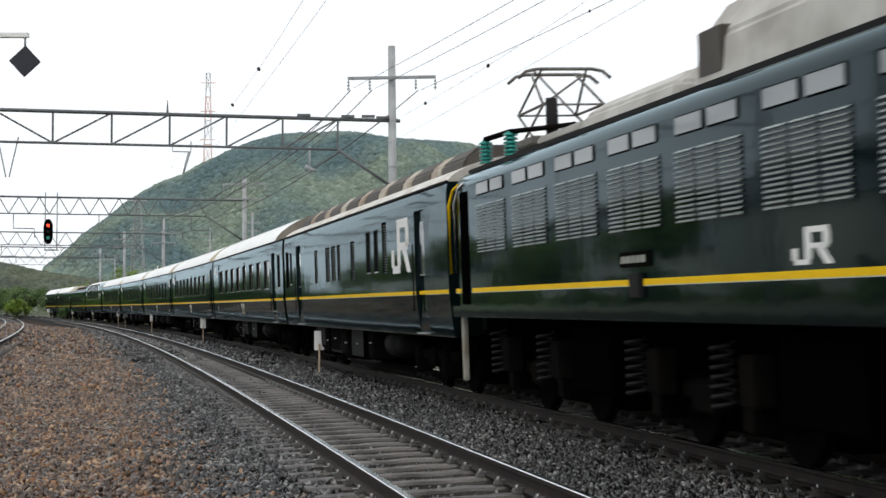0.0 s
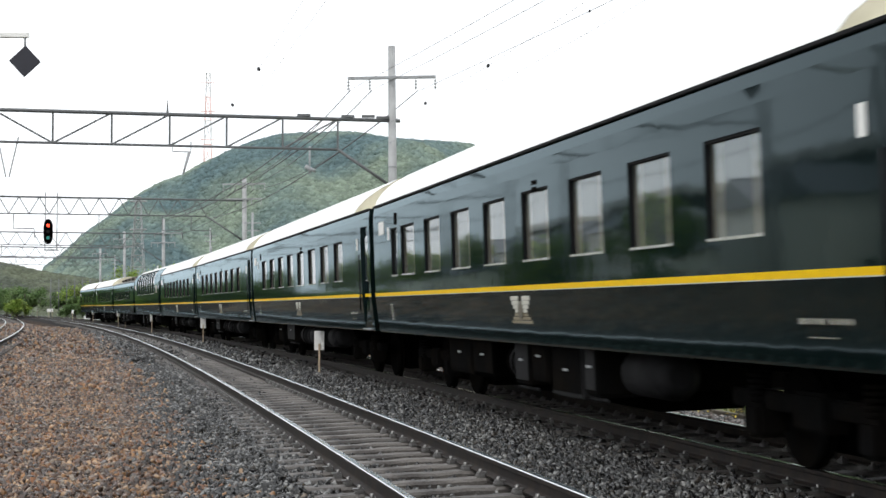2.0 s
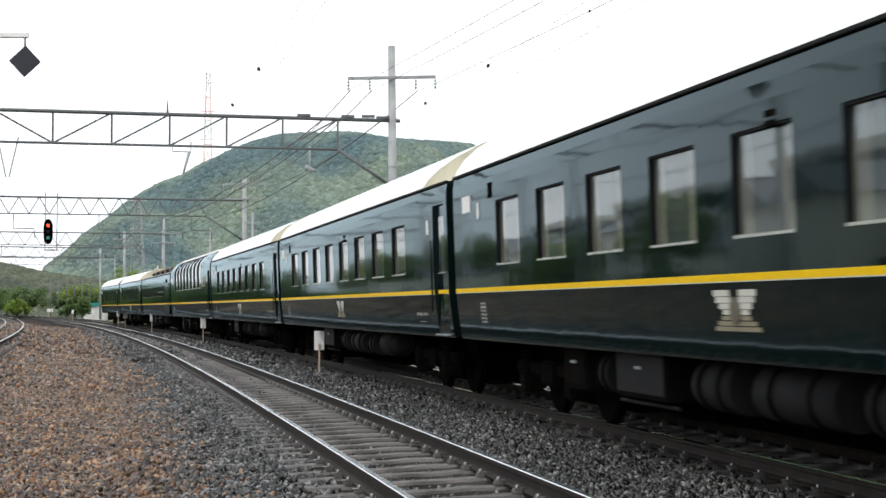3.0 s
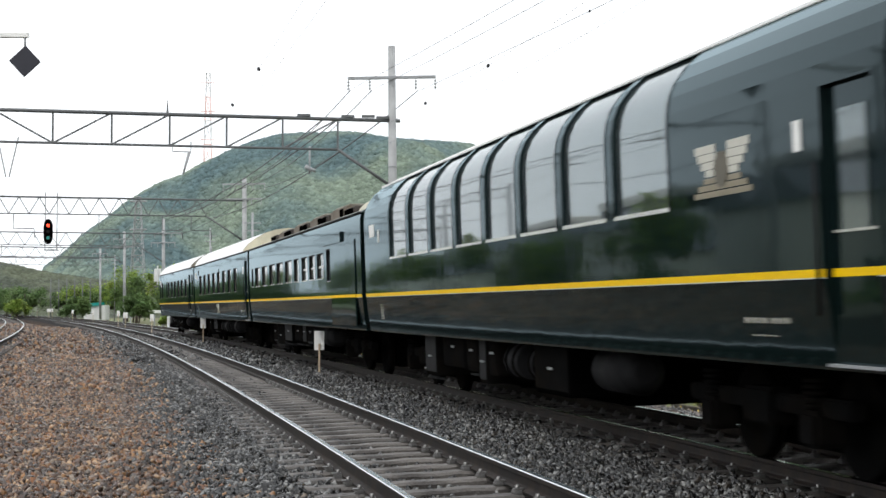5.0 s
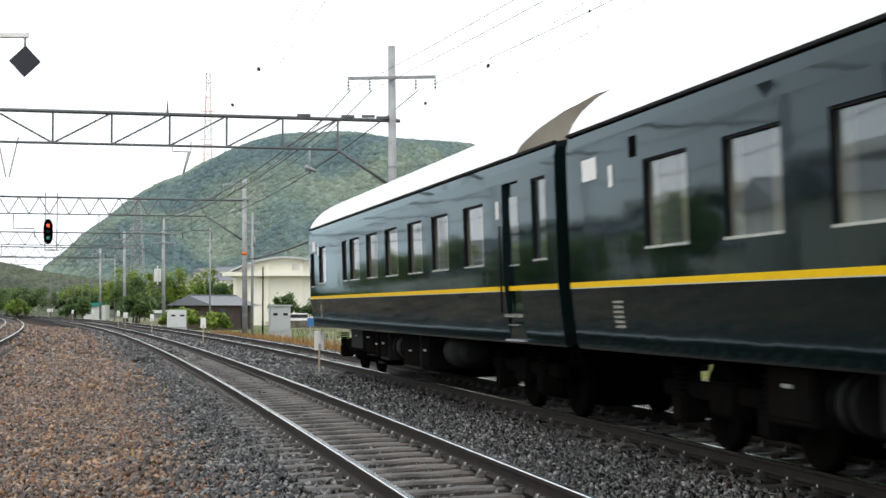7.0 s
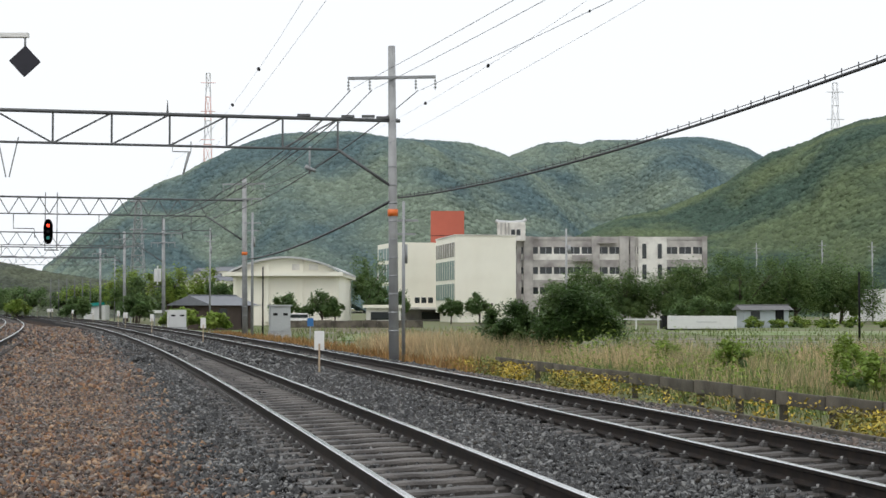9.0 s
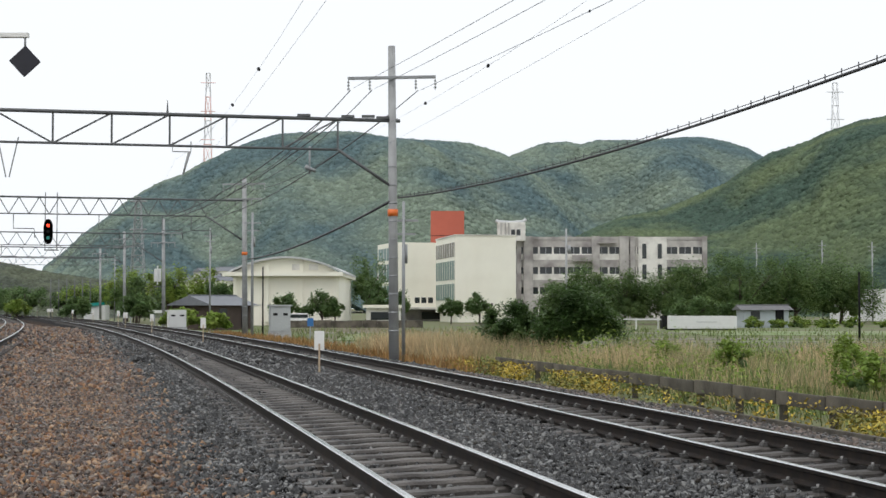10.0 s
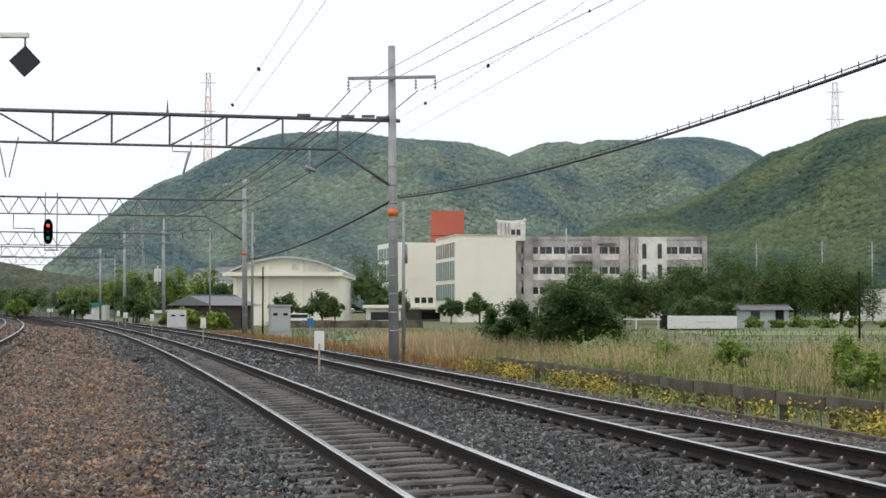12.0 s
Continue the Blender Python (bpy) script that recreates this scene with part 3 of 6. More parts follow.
def tail_coach():
    wins = [(-7.0, -5.85, 1.96, 2.81), (-4.85, -3.7, 1.96, 2.81), (-2.95, -1.8, 1.96, 2.81), (-0.9, 0.3, 1.96, 2.81), (1.1, 2.3, 1.96, 2.81), (3.1, 4.3, 1.96, 2.81),
            (4.65, 5.3, 1.96, 2.81), (7.7, 8.8, 1.96, 2.81), (-10.0, -9.4, 1.96, 2.95), (9.55, 10.2, 1.9, 2.7)]
    car = coach("dark green tail coach with windows and rounded roof end", wins, [(-8.8, -8.02)], seed=8, gangways=(True, False), face_mat=TAN_FACE)
    coach_details(car, front_lamp=-7.8, crest=None)
    ends = bmesh.new()
    for y in (-0.8, 0.8):
        box(ends, CAR_HALF, CAR_HALF + 0.06, y - 0.42, y + 0.42, 1.8, 2.8, 0.01)
    part("end_window", ends, GLASS, car)
    bm = bmesh.new()
    box(bm, CAR_HALF, CAR_HALF + 0.45, -0.12, 0.12, 0.75, 1.0, 0.03)
    part("coupler", bm, BLACK, car)
    for y in (-1.05, 1.05):
        bm = bmesh.new()
        rod(bm, (CAR_HALF, y, 1.25), (CAR_HALF + 0.06, y, 1.25), 0.09, n=16)
        part("tail_lamp", bm, TAIL_RED, car, "round red tail lamp")
    return car


TAIL_RED = material("red_lens", (0.45, 0.02, 0.015), 0.25, vary=0.05)


def salon_coach():
    pan = [(-6.35 + 1.79 * i, -4.80 + 1.79 * i, 2.29, 3.715) for i in range(8)]
    car = coach("dark green lounge coach with tall panoramic windows", [], [(-10.2, -9.42)], seed=5, panorama=pan, group="")
    coach_details(car, crest=None)
    for side in (1, -1):
        emblem(car, -7.6, 2.55, side, 1.3)
    return car


def dining_coach():
    z0, z1 = 2.06, 2.66
    wins = [(9.3, 9.75, z0, z1), (7.35, 8.75, z0, z1), (5.5, 6.85, z0, z1), (3.6, 4.95, z0, z1), (1.8, 3.2, z0, z1), (0.0, 1.35, z0, z1), (-1.36, -0.45, z0, z1),
            (-2.88, -1.9, z0, z1), (-4.15, -3.22, z0, z1), (-5.5, -4.5, z0, z1), (-6.5, -5.95, 1.98, 2.72)]
    car = coach("dark green dining coach with low windows and roof units", wins, [], seed=11, roof_mat=GREEN_ROOF, group="", low=0.34, stepped=False)
    for side in (1, -1):
        plate("kitchen_door_rail", car, -8.2, -5.5, 2.80, 3.02, side, GREEN, out=0.05)
        plate("kitchen_door", car, -9.75, -6.68, 1.04, 2.80, side, GREEN, "plain dark green sliding door", out=0.02)
        plate("stripe", car, -9.75, -6.68, 1.620, 1.68, side, YELLOW, "yellow band", out=0.024)
        emblem(car, -8.2, 2.42, side, 0.75)
        for a, b in ((-2.88, -1.9), (-4.15, -3.22), (-5.5, -4.5)):
            plate("blind", car, a + 0.03, b - 0.03, 2.33, 2.37, side, WHITE, out=0.002, base=1.395)
        bm = bmesh.new()
        for k in range(5):
            sided(bm, -8.0, -7.3, 1.40, 1.465, 1.15 + 0.07 * k, 1.18 + 0.07 * k, side)
        tagged(part("vent", bm, BLACK, car), kind="stuff")
    part("roof_deck", boxed(-10.3, 10.3, -0.70, 0.70, 3.42, 3.57, 0.02), BROWN_UNIT, car, "dark roof walk under the units")
    for a, b, w, top, grille in ((-10.3, -9.5, 0.85, 3.98, True), (-8.9, -8.1, 0.75, 3.80, True), (-5.9, -4.5, 0.85, 3.83, True), (-4.4, -2.2, 0.80, 3.92, False), (-2.1, -0.9, 0.88, 3.84, True),
                               (-0.8, 1.4, 0.80, 3.90, False), (1.5, 2.6, 0.85, 3.84, True), (2.7, 4.8, 0.80, 3.88, False), (4.9, 6.1, 0.85, 3.84, True), (6.2, 8.3, 0.80, 3.86, False), (8.5, 9.9, 0.85, 3.83, True)):
        z, w = top - 0.13, w - 0.08
        u = part("roof_unit", boxed(a, b, -w, w, 3.50, z, 0.05), BROWN_UNIT if grille else TAN_UNIT, car, "dark brown louvred roof box" if grille else "dusty tan roof box with a flat lid")
        if grille:
            bm = bmesh.new()
            n = int((b - a - 0.16) / 0.09)
            for k in range(n):
                box(bm, a + 0.10 + 0.09 * k, a + 0.13 + 0.09 * k, w - 0.01, w + 0.025, 3.54, z - 0.04)
            tagged(part("slat_bank", bm, DEEP, u), kind="stuff")
        else:
            part("lid", boxed(a + 0.04, b - 0.04, -w + 0.1, w - 0.1, z, z + 0.05, 0.02), GREY_EQUIP, u)
            part("hatch", boxed(a + 0.25, a + 0.75, w - 0.005, w + 0.012, 3.56, z - 0.05, 0.004), DEEP, u)
    bm = bmesh.new()
    n = 12
    rims = [[bm.verts.new((x, 0.72 * math.cos(math.pi * k / n), 3.48 + 0.38 * math.sin(math.pi * k / n))) for k in range(n + 1)] for x in (-8.0, -6.1)]
    for k in range(n):
        bm.faces.new((rims[0][k], rims[0][k + 1], rims[1][k + 1], rims[1][k])).smooth = True
    for r in rims:
        bm.faces.new(r)
    part("roof_unit", bm, CREAM_FACE, car, "arched cream roof cover")
    return car


STAINED_ROOF = material("stained_pale_roof", (0.60, 0.585, 0.55), 0.45, vary=0.25, scale=2, second=(0.40, 0.35, 0.28), second_scale=0.9)


def power_van():
    half = 9.9
    slots = [(3.65, 4.15, 1.98, 2.75), (1.76, 2.4, 1.98, 2.75), (0.94, 1.54, 1.98, 2.75), (0.28, 0.7, 1.98, 2.75), (-1.55, -1.06, 1.98, 2.75), (-5.05, -4.6, 2.02, 2.95)]
    wins = [(-3.4, -2.9, 2.05, 2.85), (-4.2, -3.75, 2.05, 2.85), (8.35, 8.75, 2.0, 2.85)]
    car = coach("dark green generator van with grilles and a stained roof", wins, [(6.6, 7.5), (-8.25, -7.5)], seed=21, half=half, roof_mat=STAINED_ROOF, dark_slots=slots, group="", stepped=False, low=0.55)
    for side in (1, -1):
        mark(car, -7.1, -5.5, 2.0, 2.92, side)
        plate("louvre", car, 9.1, 9.55, 1.95, 2.9, side, BLACK)
    x, k = -half + 0.35, 0
    while x < half - 1.2:
        w = 0.85 if k % 2 else 1.55
        part("roof_duct", rounded_unit(x, x + w, 1.10, 3.44, 3.87, 0.004), RUST_ROOF if k % 2 else BROWN_UNIT, car, "cream roof hatch" if k % 2 else "rust-brown roof duct")
        x += w + 0.004
        k += 1
    return car


def loco():
    """An electric locomotive; its tail end is at x = 0 and its body runs to -17.9."""
    car = thing("electric_locomotive", Matrix.Identity(4), "dark green electric locomotive with louvres and a raised pantograph", "locomotive")
    ring = [(1.36, 1.30), (1.40, 1.34), (1.40, 3.13), (1.385, 3.20), (1.34, 3.27), (1.26, 3.325), (1.14, 3.36), (0.0, 3.46)]
    ring = ring + [(-y, z) for y, z in reversed(ring[:-1])]
    bm = bmesh.new()
    xs = (-0.35, -0.6, -17.6, -17.9)
    ends = [[bm.verts.new((x, y * (0.97 if i in (0, 3) else 1), z - (0.05 if i in (0, 3) and z > 3 else 0))) for y, z in ring] for i, x in enumerate(xs)]
    for a, b in zip(ends, ends[1:]):
        for i in range(len(ring)):
            f = bm.faces.new((a[i], a[(i + 1) % len(ring)], b[(i + 1) % len(ring)], b[i]))
            f.smooth = 1 < i < len(ring) - 2
    bm.faces.new(ends[0])
    bm.faces.new(ends[-1][::-1])
    bmesh.ops.recalc_face_normals(bm, faces=bm.faces)
    part("body", bm, GREEN, car)
    part("sill_frame", boxed(-18.1, -0.2, -1.42, 1.42, 1.27, 1.43, 0.012), GREEN, car)
    for side in (1, -1):
        for a, b in ((-0.72, -0.38), (-8.13, -1.38), (-17.8, -8.46)):
            part("stripe", sided(bmesh.new(), a, b, 1.396, 1.404, 1.620, 1.68, side), YELLOW, car, "yellow band")
            part("stripe_edge", sided(bmesh.new(), a, b, 1.396, 1.403, 1.611, 1.62, side), CREST_PALE, car, "thin white line under the band")
        part("step_plate", sided(bmesh.new(), -8.44, -8.15, 1.39, 1.45, 1.50, 1.74, side, 0.01), GREY_DARK, car)
        n = part("number_plate", sided(bmesh.new(), -8.69, -7.83, 1.39, 1.425, 1.80, 1.95, side, 0.006), BLACK, car)
        bm = bmesh.new()
        for k in range(5):
            sided(bm, -8.60 + 0.15 * k, -8.50 + 0.15 * k, 1.425, 1.431, 1.84, 1.91, side)
        tagged(part("lettering", bm, CHROME, n), kind="stuff")
        mark(car, -12.44, -11.78, 1.72, 2.0, side, 1.40)
        for i in range(8):
            a, b = -3.34 - 1.9 * i, -1.80 - 1.9 * i
            fr = part("louvre_panel", sided(bmesh.new(), a, b, 1.395, 1.406, 2.14, 2.83, side), GREEN, car, "louvred air intake")
            bm = bmesh.new()
            for c in range(3):
                ca, cb = a + 0.03 + c * 0.513, a + 0.03 + c * 0.513 + 0.45
                for k in range(15):
                    z = 2.16 + 0.0445 * k
                    q = [(ca, 1.404, z), (cb, 1.404, z), (cb, 1.428, z + 0.004), (ca, 1.428, z + 0.004), (ca, 1.404, z + 0.028), (cb, 1.404, z + 0.028)]
                    v = [bm.verts.new((x, side * y, zz)) for x, y, zz in q]
                    bm.faces.new((v[0], v[1], v[2], v[3]))
                    bm.faces.new((v[3], v[2], v[5], v[4]))
            bmesh.ops.recalc_face_normals(bm, faces=bm.faces)
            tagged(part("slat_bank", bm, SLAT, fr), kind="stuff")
            for c in range(2):
                wa = a + 0.05 + 0.76 * c
                w = part("window", sided(bmesh.new(), wa, wa + 0.68, 1.385, 1.412, 2.94, 3.12, side, 0.01), BLACK, car)
                part("pane", sided(bmesh.new(), wa + 0.03, wa + 0.65, 1.410, 1.418, 2.955, 3.105, side, 0.0), SKY_TONE_PANE, w)
        part("cab_door", sided(bmesh.new(), -1.28, -0.78, 1.392, 1.408, 1.45, 3.05, side, 0.005), DEEP, car, "dark recessed cab door")
        for x in (-0.35, -0.70):
            bm = tube([(x, side * 1.46, 1.9), (x, side * 1.47, 2.9), (x - 0.1, side * 1.42, 3.12), (x - 0.3, side * 1.36, 3.2)], 0.022)
            part("handrail", bm, YELLOW if x > -0.5 else CHROME, car, "yellow upright handrail" if x > -0.5 else "")
        part("cab_step", sided(bmesh.new(), -0.62, -0.45, 1.30, 1.36, 0.35, 1.27, side, 0.01), GREY_EQUIP, car, "grey hanging step")
        bm = bmesh.new()
        sided(bm, -17.8, -0.4, 1.10, 1.165, 3.352, 3.415, side, 0.01)
        part("roof_gutter", bm, RUBBER, car)
    # roof
    part("roof_deck", boxed(-17.6, -0.8, -0.9, 0.9, 3.36, 3.47, 0.03), GREY_EQUIP, car)
    for a, b, z, m in ((-17.2, -9.05, 4.20, GREY_ROOF), (-8.55, -5.5, 3.74, GREY_ROOF)):
        part("roof_hood", rounded_unit(a, b, 1.06, 3.40, z, 0.22), m, car, "weathered grey equipment hood")
    part("hood_end", boxed(-9.08, -8.75, -0.70, 0.86, 3.42, 3.88, 0.04), BROWN_UNIT, car, "dark brown hood end")
    part("hood_louvre", boxed(-9.75, -9.2, 0.92, 1.055, 3.50, 3.92, 0.01), BROWN_UNIT, car, "dark louvred panel on the hood side")
    part("roof_hood", boxed(-5.0, -3.2, -0.9, 0.9, 3.48, 3.60, 0.03), GREY_ROOF, car, "weathered grey equipment hood")
    for x, y in ((-0.85, 1.0), (-2.05, 0.95), (-2.05, -0.95)):
        bm = bmesh.new()
        for k in range(6):
            rod(bm, (x, y, 3.47 + 0.055 * k), (x, y, 3.50 + 0.055 * k), 0.11, 0.09, n=14)
            rod(bm, (x, y, 3.50 + 0.055 * k), (x, y, 3.525 + 0.055 * k), 0.06, n=10)
        part("insulator", bm, TEAL, car, "teal ribbed insulator")
    bm = bmesh.new()
    rod(bm, (-0.85, 1.0, 3.82), (-2.05, 0.95, 3.80), 0.04)
    rod(bm, (-2.05, 0.95, 3.8), (-3.6, 0.5, 3.72), 0.035)
    part("busbar", bm, BLACK, car)
    part("arrester", rod(bmesh.new(), (-2.9, 0.6, 3.6), (-2.9, 0.6, 4.15), 0.09, 0.08, n=12), GREY_DARK, car)
    px = -1.3
    pan = part("pantograph", boxed(px - 0.8, px + 0.8, -0.65, 0.65, 3.62, 3.74, 0.02), PANTO_GREY, car, "raised lattice pantograph")
    for y in (-0.44, 0.44):
        part("arm", rods([((px - 0.3, y * 1.1, 3.74), (px + 0.66, y, 4.18)), ((px + 0.3, y * 1.1, 3.74), (px - 0.66, y, 4.18)), ((px + 0.66, y, 4.18), (px - 0.25, y * 0.75, 4.72)), ((px - 0.66, y, 4.18), (px + 0.25, y * 0.75, 4.72)),
                          ((px + 0.66, y, 4.18), (px - 0.66, y, 4.18))], 0.020), PANTO_GREY, pan)
    part("cross_bars", rods([((px + 0.66, -0.44, 4.18), (px + 0.66, 0.44, 4.18)), ((px - 0.66, -0.44, 4.18), (px - 0.66, 0.44, 4.18)), ((px + 0.66, -0.44, 4.18), (px - 0.25, 0.45, 4.72)), ((px - 0.66, 0.44, 4.18), (px + 0.25, -0.45, 4.72))], 0.016), PANTO_GREY, pan)
    for x in (px - 0.28, px + 0.28):
        part("contact_strip", tube([(x, -0.68, 4.60), (x, -0.56, 4.70), (x, -0.4, 4.73), (x, 0.4, 4.73), (x, 0.56, 4.70), (x, 0.68, 4.60)], 0.026), PANTO_GREY, pan)
    # running gear
    for x in (-3.3, -8.95, -14.6):
        b = bogie(car, x, 2.3)
        for dx in (-1.15, 1.15):
            for side in (1, -1):
                cx = x + dx + 0.42
                bm = tube([(cx + 0.105 * math.cos(0.6 * k), side * 1.12 + 0.105 * math.sin(0.6 * k), 0.50 + 0.0082 * k) for k in range(72)], 0.022, 6)
                part("coil_spring", bm, GREY_DARK, b)
                part("sand_box", sided(bmesh.new(), x + dx - 0.55, x + dx - 0.2, 1.05, 1.25, 0.55, 1.0, side, 0.02), BLACK, b)
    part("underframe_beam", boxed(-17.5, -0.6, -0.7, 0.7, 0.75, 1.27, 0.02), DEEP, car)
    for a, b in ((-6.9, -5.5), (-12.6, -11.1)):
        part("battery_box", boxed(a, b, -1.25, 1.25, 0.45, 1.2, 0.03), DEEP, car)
    return car


PANTO_GREY = material("dull_pantograph_steel", (0.12, 0.11, 0.10), 0.6, vary=0.3)
# Pale base colour holds the slats' sky highlights; the body paint is green.
SLAT = material("louvre_slat_highlight", (0.24, 0.27, 0.26), 0.35, vary=0.15, scale=6, coat=0.3)
# Reflected sky is put into the pane's grey-blue base colour.
SKY_TONE_PANE = material("grey_sky_tone_pane", (0.20, 0.225, 0.24), 0.06, spec=1.0, vary=0.05)
TEAL = material("teal_porcelain", (0.02, 0.28, 0.24), 0.25, vary=0.1)
GREY_ROOF = material("weathered_roof_hood", (0.46, 0.45, 0.42), 0.6, vary=0.25, scale=3, second=(0.32, 0.30, 0.27), second_scale=1.2)


def train_pose(s):
    x, y, h = line(s)
    return pose(x, y, 0, 0, 0, 90 + math.degrees(h)) @ Matrix.Rotation(-CANT, 4, "X")


SLEEPING = sleeping_coach()
SEVENTH = sleeping_coach("dark green sleeping coach with a narrow end window", -7.38, [(8.02, 8.62, 1.96, 2.81)], seed=14)
EIGHTH = sleeping_coach("dark green sleeping coach with windows on both sides of its door", -7.40, [(7.75, 8.3, 1.96, 2.81), (-9.85, -9.25, 1.96, 2.9)], (-8.75, -8.0), seed=17, lamp=-7.75, face_mat=TAN_FACE)
TRAIN = [tail_coach(), SLEEPING, dining_coach(), salon_coach()] + [copy_thing(SLEEPING, Matrix.Identity(4)) for i in range(3)] + [SEVENTH, EIGHTH, power_van(), loco()]
# metres of each vehicle's middle (the locomotive: its tail) ahead of the train's tail
MIDDLES = [10.65 + 21.3 * i for i in range(9)] + [9 * 21.3 + 10.15, 9 * 21.3 + 20.1]


def tail_at(t):
    """Where the train's tail is on the line at t seconds: a steady 28 metres a second."""
    return 225.75 - 28.06 * t


def motions():
    for ahead, car in zip(MIDDLES, TRAIN):
        walk(car, [(0.5 * k, train_pose(tail_at(0.5 * k) - ahead)) for k in range(25)])


# ---- ground ----
def stone_material(name, tones, rough=0.55):
    """Loose stones: each takes one of several tones."""
    m = material(name, (0.1, 0.1, 0.1), rough, vary=0.25, scale=30, bump=0.3, bump_scale=60)
    nt = m.node_tree
    ramp = nt.nodes.new("ShaderNodeValToRGB")
    ramp.color_ramp.interpolation = "CONSTANT"
    el = ramp.color_ramp.elements
    while len(el) < len(tones):
        el.new(0.5)
    for i, c in enumerate(tones):
        el[i].position, el[i].color = i / len(tones), (*c, 1)
    geo = nt.nodes.new("ShaderNodeNewGeometry")
    nt.links.new(geo.outputs["Random Per Island"], ramp.inputs[0])
    mix = [n for n in nt.nodes if n.bl_idname == "ShaderNodeMixRGB"][0]
    nt.links.new(ramp.outputs[0], mix.inputs[1])
    patch = nt.nodes.new("ShaderNodeHueSaturation")
    patch.inputs["Saturation"].default_value, patch.inputs["Value"].default_value = 1.0, 1.55
    nt.links.new(ramp.outputs[0], patch.inputs["Color"])
    nt.links.new(patch.outputs[0], mix.inputs[2])
    return m


EARTH = material("field_grass_ground", (0.115, 0.145, 0.05), 0.9, vary=0.45, scale=0.9, second=(0.13, 0.11, 0.065), second_scale=0.06, bump=0.6, bump_scale=3)
# Dark bed colour stands for the shade in gaps between stones.
BALLAST = material("shaded_ballast_bed", (0.018, 0.0175, 0.017), 0.9, spec=0.08, vary=0.7, scale=20, second=(0.016, 0.015, 0.015), second_scale=0.6, bump=1.0, bump_scale=22)
BROWN_BALLAST = material("rusty_gravel_bed", (0.040, 0.024, 0.016), 0.9, spec=0.1, vary=0.6, scale=18, second=(0.030, 0.020, 0.015), second_scale=0.8, bump=1.0, bump_scale=22)
GREY_STONES = stone_material("grey_crushed_stone", [(0.007, 0.007, 0.007), (0.018, 0.018, 0.018), (0.045, 0.045, 0.043), (0.005, 0.005, 0.005), (0.028, 0.024, 0.020), (0.13, 0.13, 0.126), (0.012, 0.012, 0.013), (0.027, 0.027, 0.027)], 0.24)
BROWN_STONES = stone_material("rust_brown_gravel", [(0.13, 0.054, 0.020), (0.045, 0.026, 0.017), (0.19, 0.098, 0.040), (0.024, 0.017, 0.014), (0.11, 0.060, 0.033), (0.07, 0.056, 0.048), (0.27, 0.175, 0.10), (0.040, 0.020, 0.012), (0.14, 0.112, 0.085), (0.06, 0.036, 0.025)], 0.28)
DUSTY_STONES = stone_material("dusty_brown_ballast", [(0.075, 0.056, 0.046), (0.04, 0.033, 0.029), (0.14, 0.11, 0.09), (0.025, 0.022, 0.02), (0.10, 0.075, 0.06), (0.055, 0.05, 0.046)], 0.45)
RNG = np.random.RandomState(7)


def strip(name, o, z, s0, s1, mat, label, category):
    bm = bmesh.new()
    rows = []
    for s in stations(s0, s1):
        rows.append([bm.verts.new(spot(s, a, h)) for a, h in zip(o, z)])
    for a, b in zip(rows, rows[1:]):
        for i in range(len(o) - 1):
            bm.faces.new((a[i], a[i + 1], b[i + 1], b[i]))
    bmesh.ops.recalc_face_normals(bm, faces=bm.faces)
    if bm.faces[:][0].normal.z < 0:
        bmesh.ops.reverse_faces(bm, faces=bm.faces)
    return tagged(part(name, bm, mat, None), label, category, kind="structure")


bm = bmesh.new()
bmesh.ops.create_grid(bm, x_segments=60, y_segments=60, size=3000)
tagged(part("ground", bm, EARTH, None), "flat green fields and rough grass", "ground", kind="structure").location = (0, 1500, -0.75)
strip("ballast_bed", (-4.3, -3.0, -1.7, -1.1, 1.1, 1.5, 2.4, 2.75, 4.95, 5.3, 5.9), (-0.62, -0.45, -0.26, -0.225, -0.235, -0.26, -0.22, -0.165, -0.175, -0.2, -0.2), -40, 420, BALLAST, "grey wet crushed stone ballast", "ballast")
strip("gravel_bank", (5.9, 8.0, 9.0, 12.0, 16.0), (-0.2, -0.08, 0.12, 0.15, 0.12), -60, 420, BROWN_BALLAST, "rust-brown gravel beside the tracks", "gravel")
# Unseen strip, added so the coach flanks reflect darker ground.
strip("verge", (16.0, 60.0), (0.12, -0.2), -60, 420, EARTH, "unseen green ground strip added beyond the gravel", "verge")


def many(name, verts, faces, mats, material_, label, category, parent=None):
    """One mesh of many alike pieces: verts (k, 3), faces, and mats (n, 3, 4) placing each."""
    n, k = len(mats), len(verts)
    v4 = np.concatenate([verts, np.ones((k, 1))], 1)
    pts = np.einsum("nij,kj->nki", mats, v4).reshape(-1, 3)
    f = np.asarray(faces)
    idx = (f[None] + (np.arange(n) * k)[:, None, None]).reshape(-1)
    side = f.shape[1]
    me = bpy.data.meshes.new(name)
    me.vertices.add(len(pts))
    me.vertices.foreach_set("co", pts.astype(np.float32).ravel())
    me.loops.add(len(idx))
    me.loops.foreach_set("vertex_index", idx.astype(np.int32))
    me.polygons.add(len(idx) // side)
    me.polygons.foreach_set("loop_start", np.arange(0, len(idx), side, dtype=np.int32))
    me.polygons.foreach_set("loop_total", np.full(len(idx) // side, side, dtype=np.int32))
    me.update(calc_edges=True)
    me.materials.append(material_)
    ob = new(name, me)
    if parent:
        ob.parent = parent
        return ob
    return tagged(ob, label, category, kind="stuff")


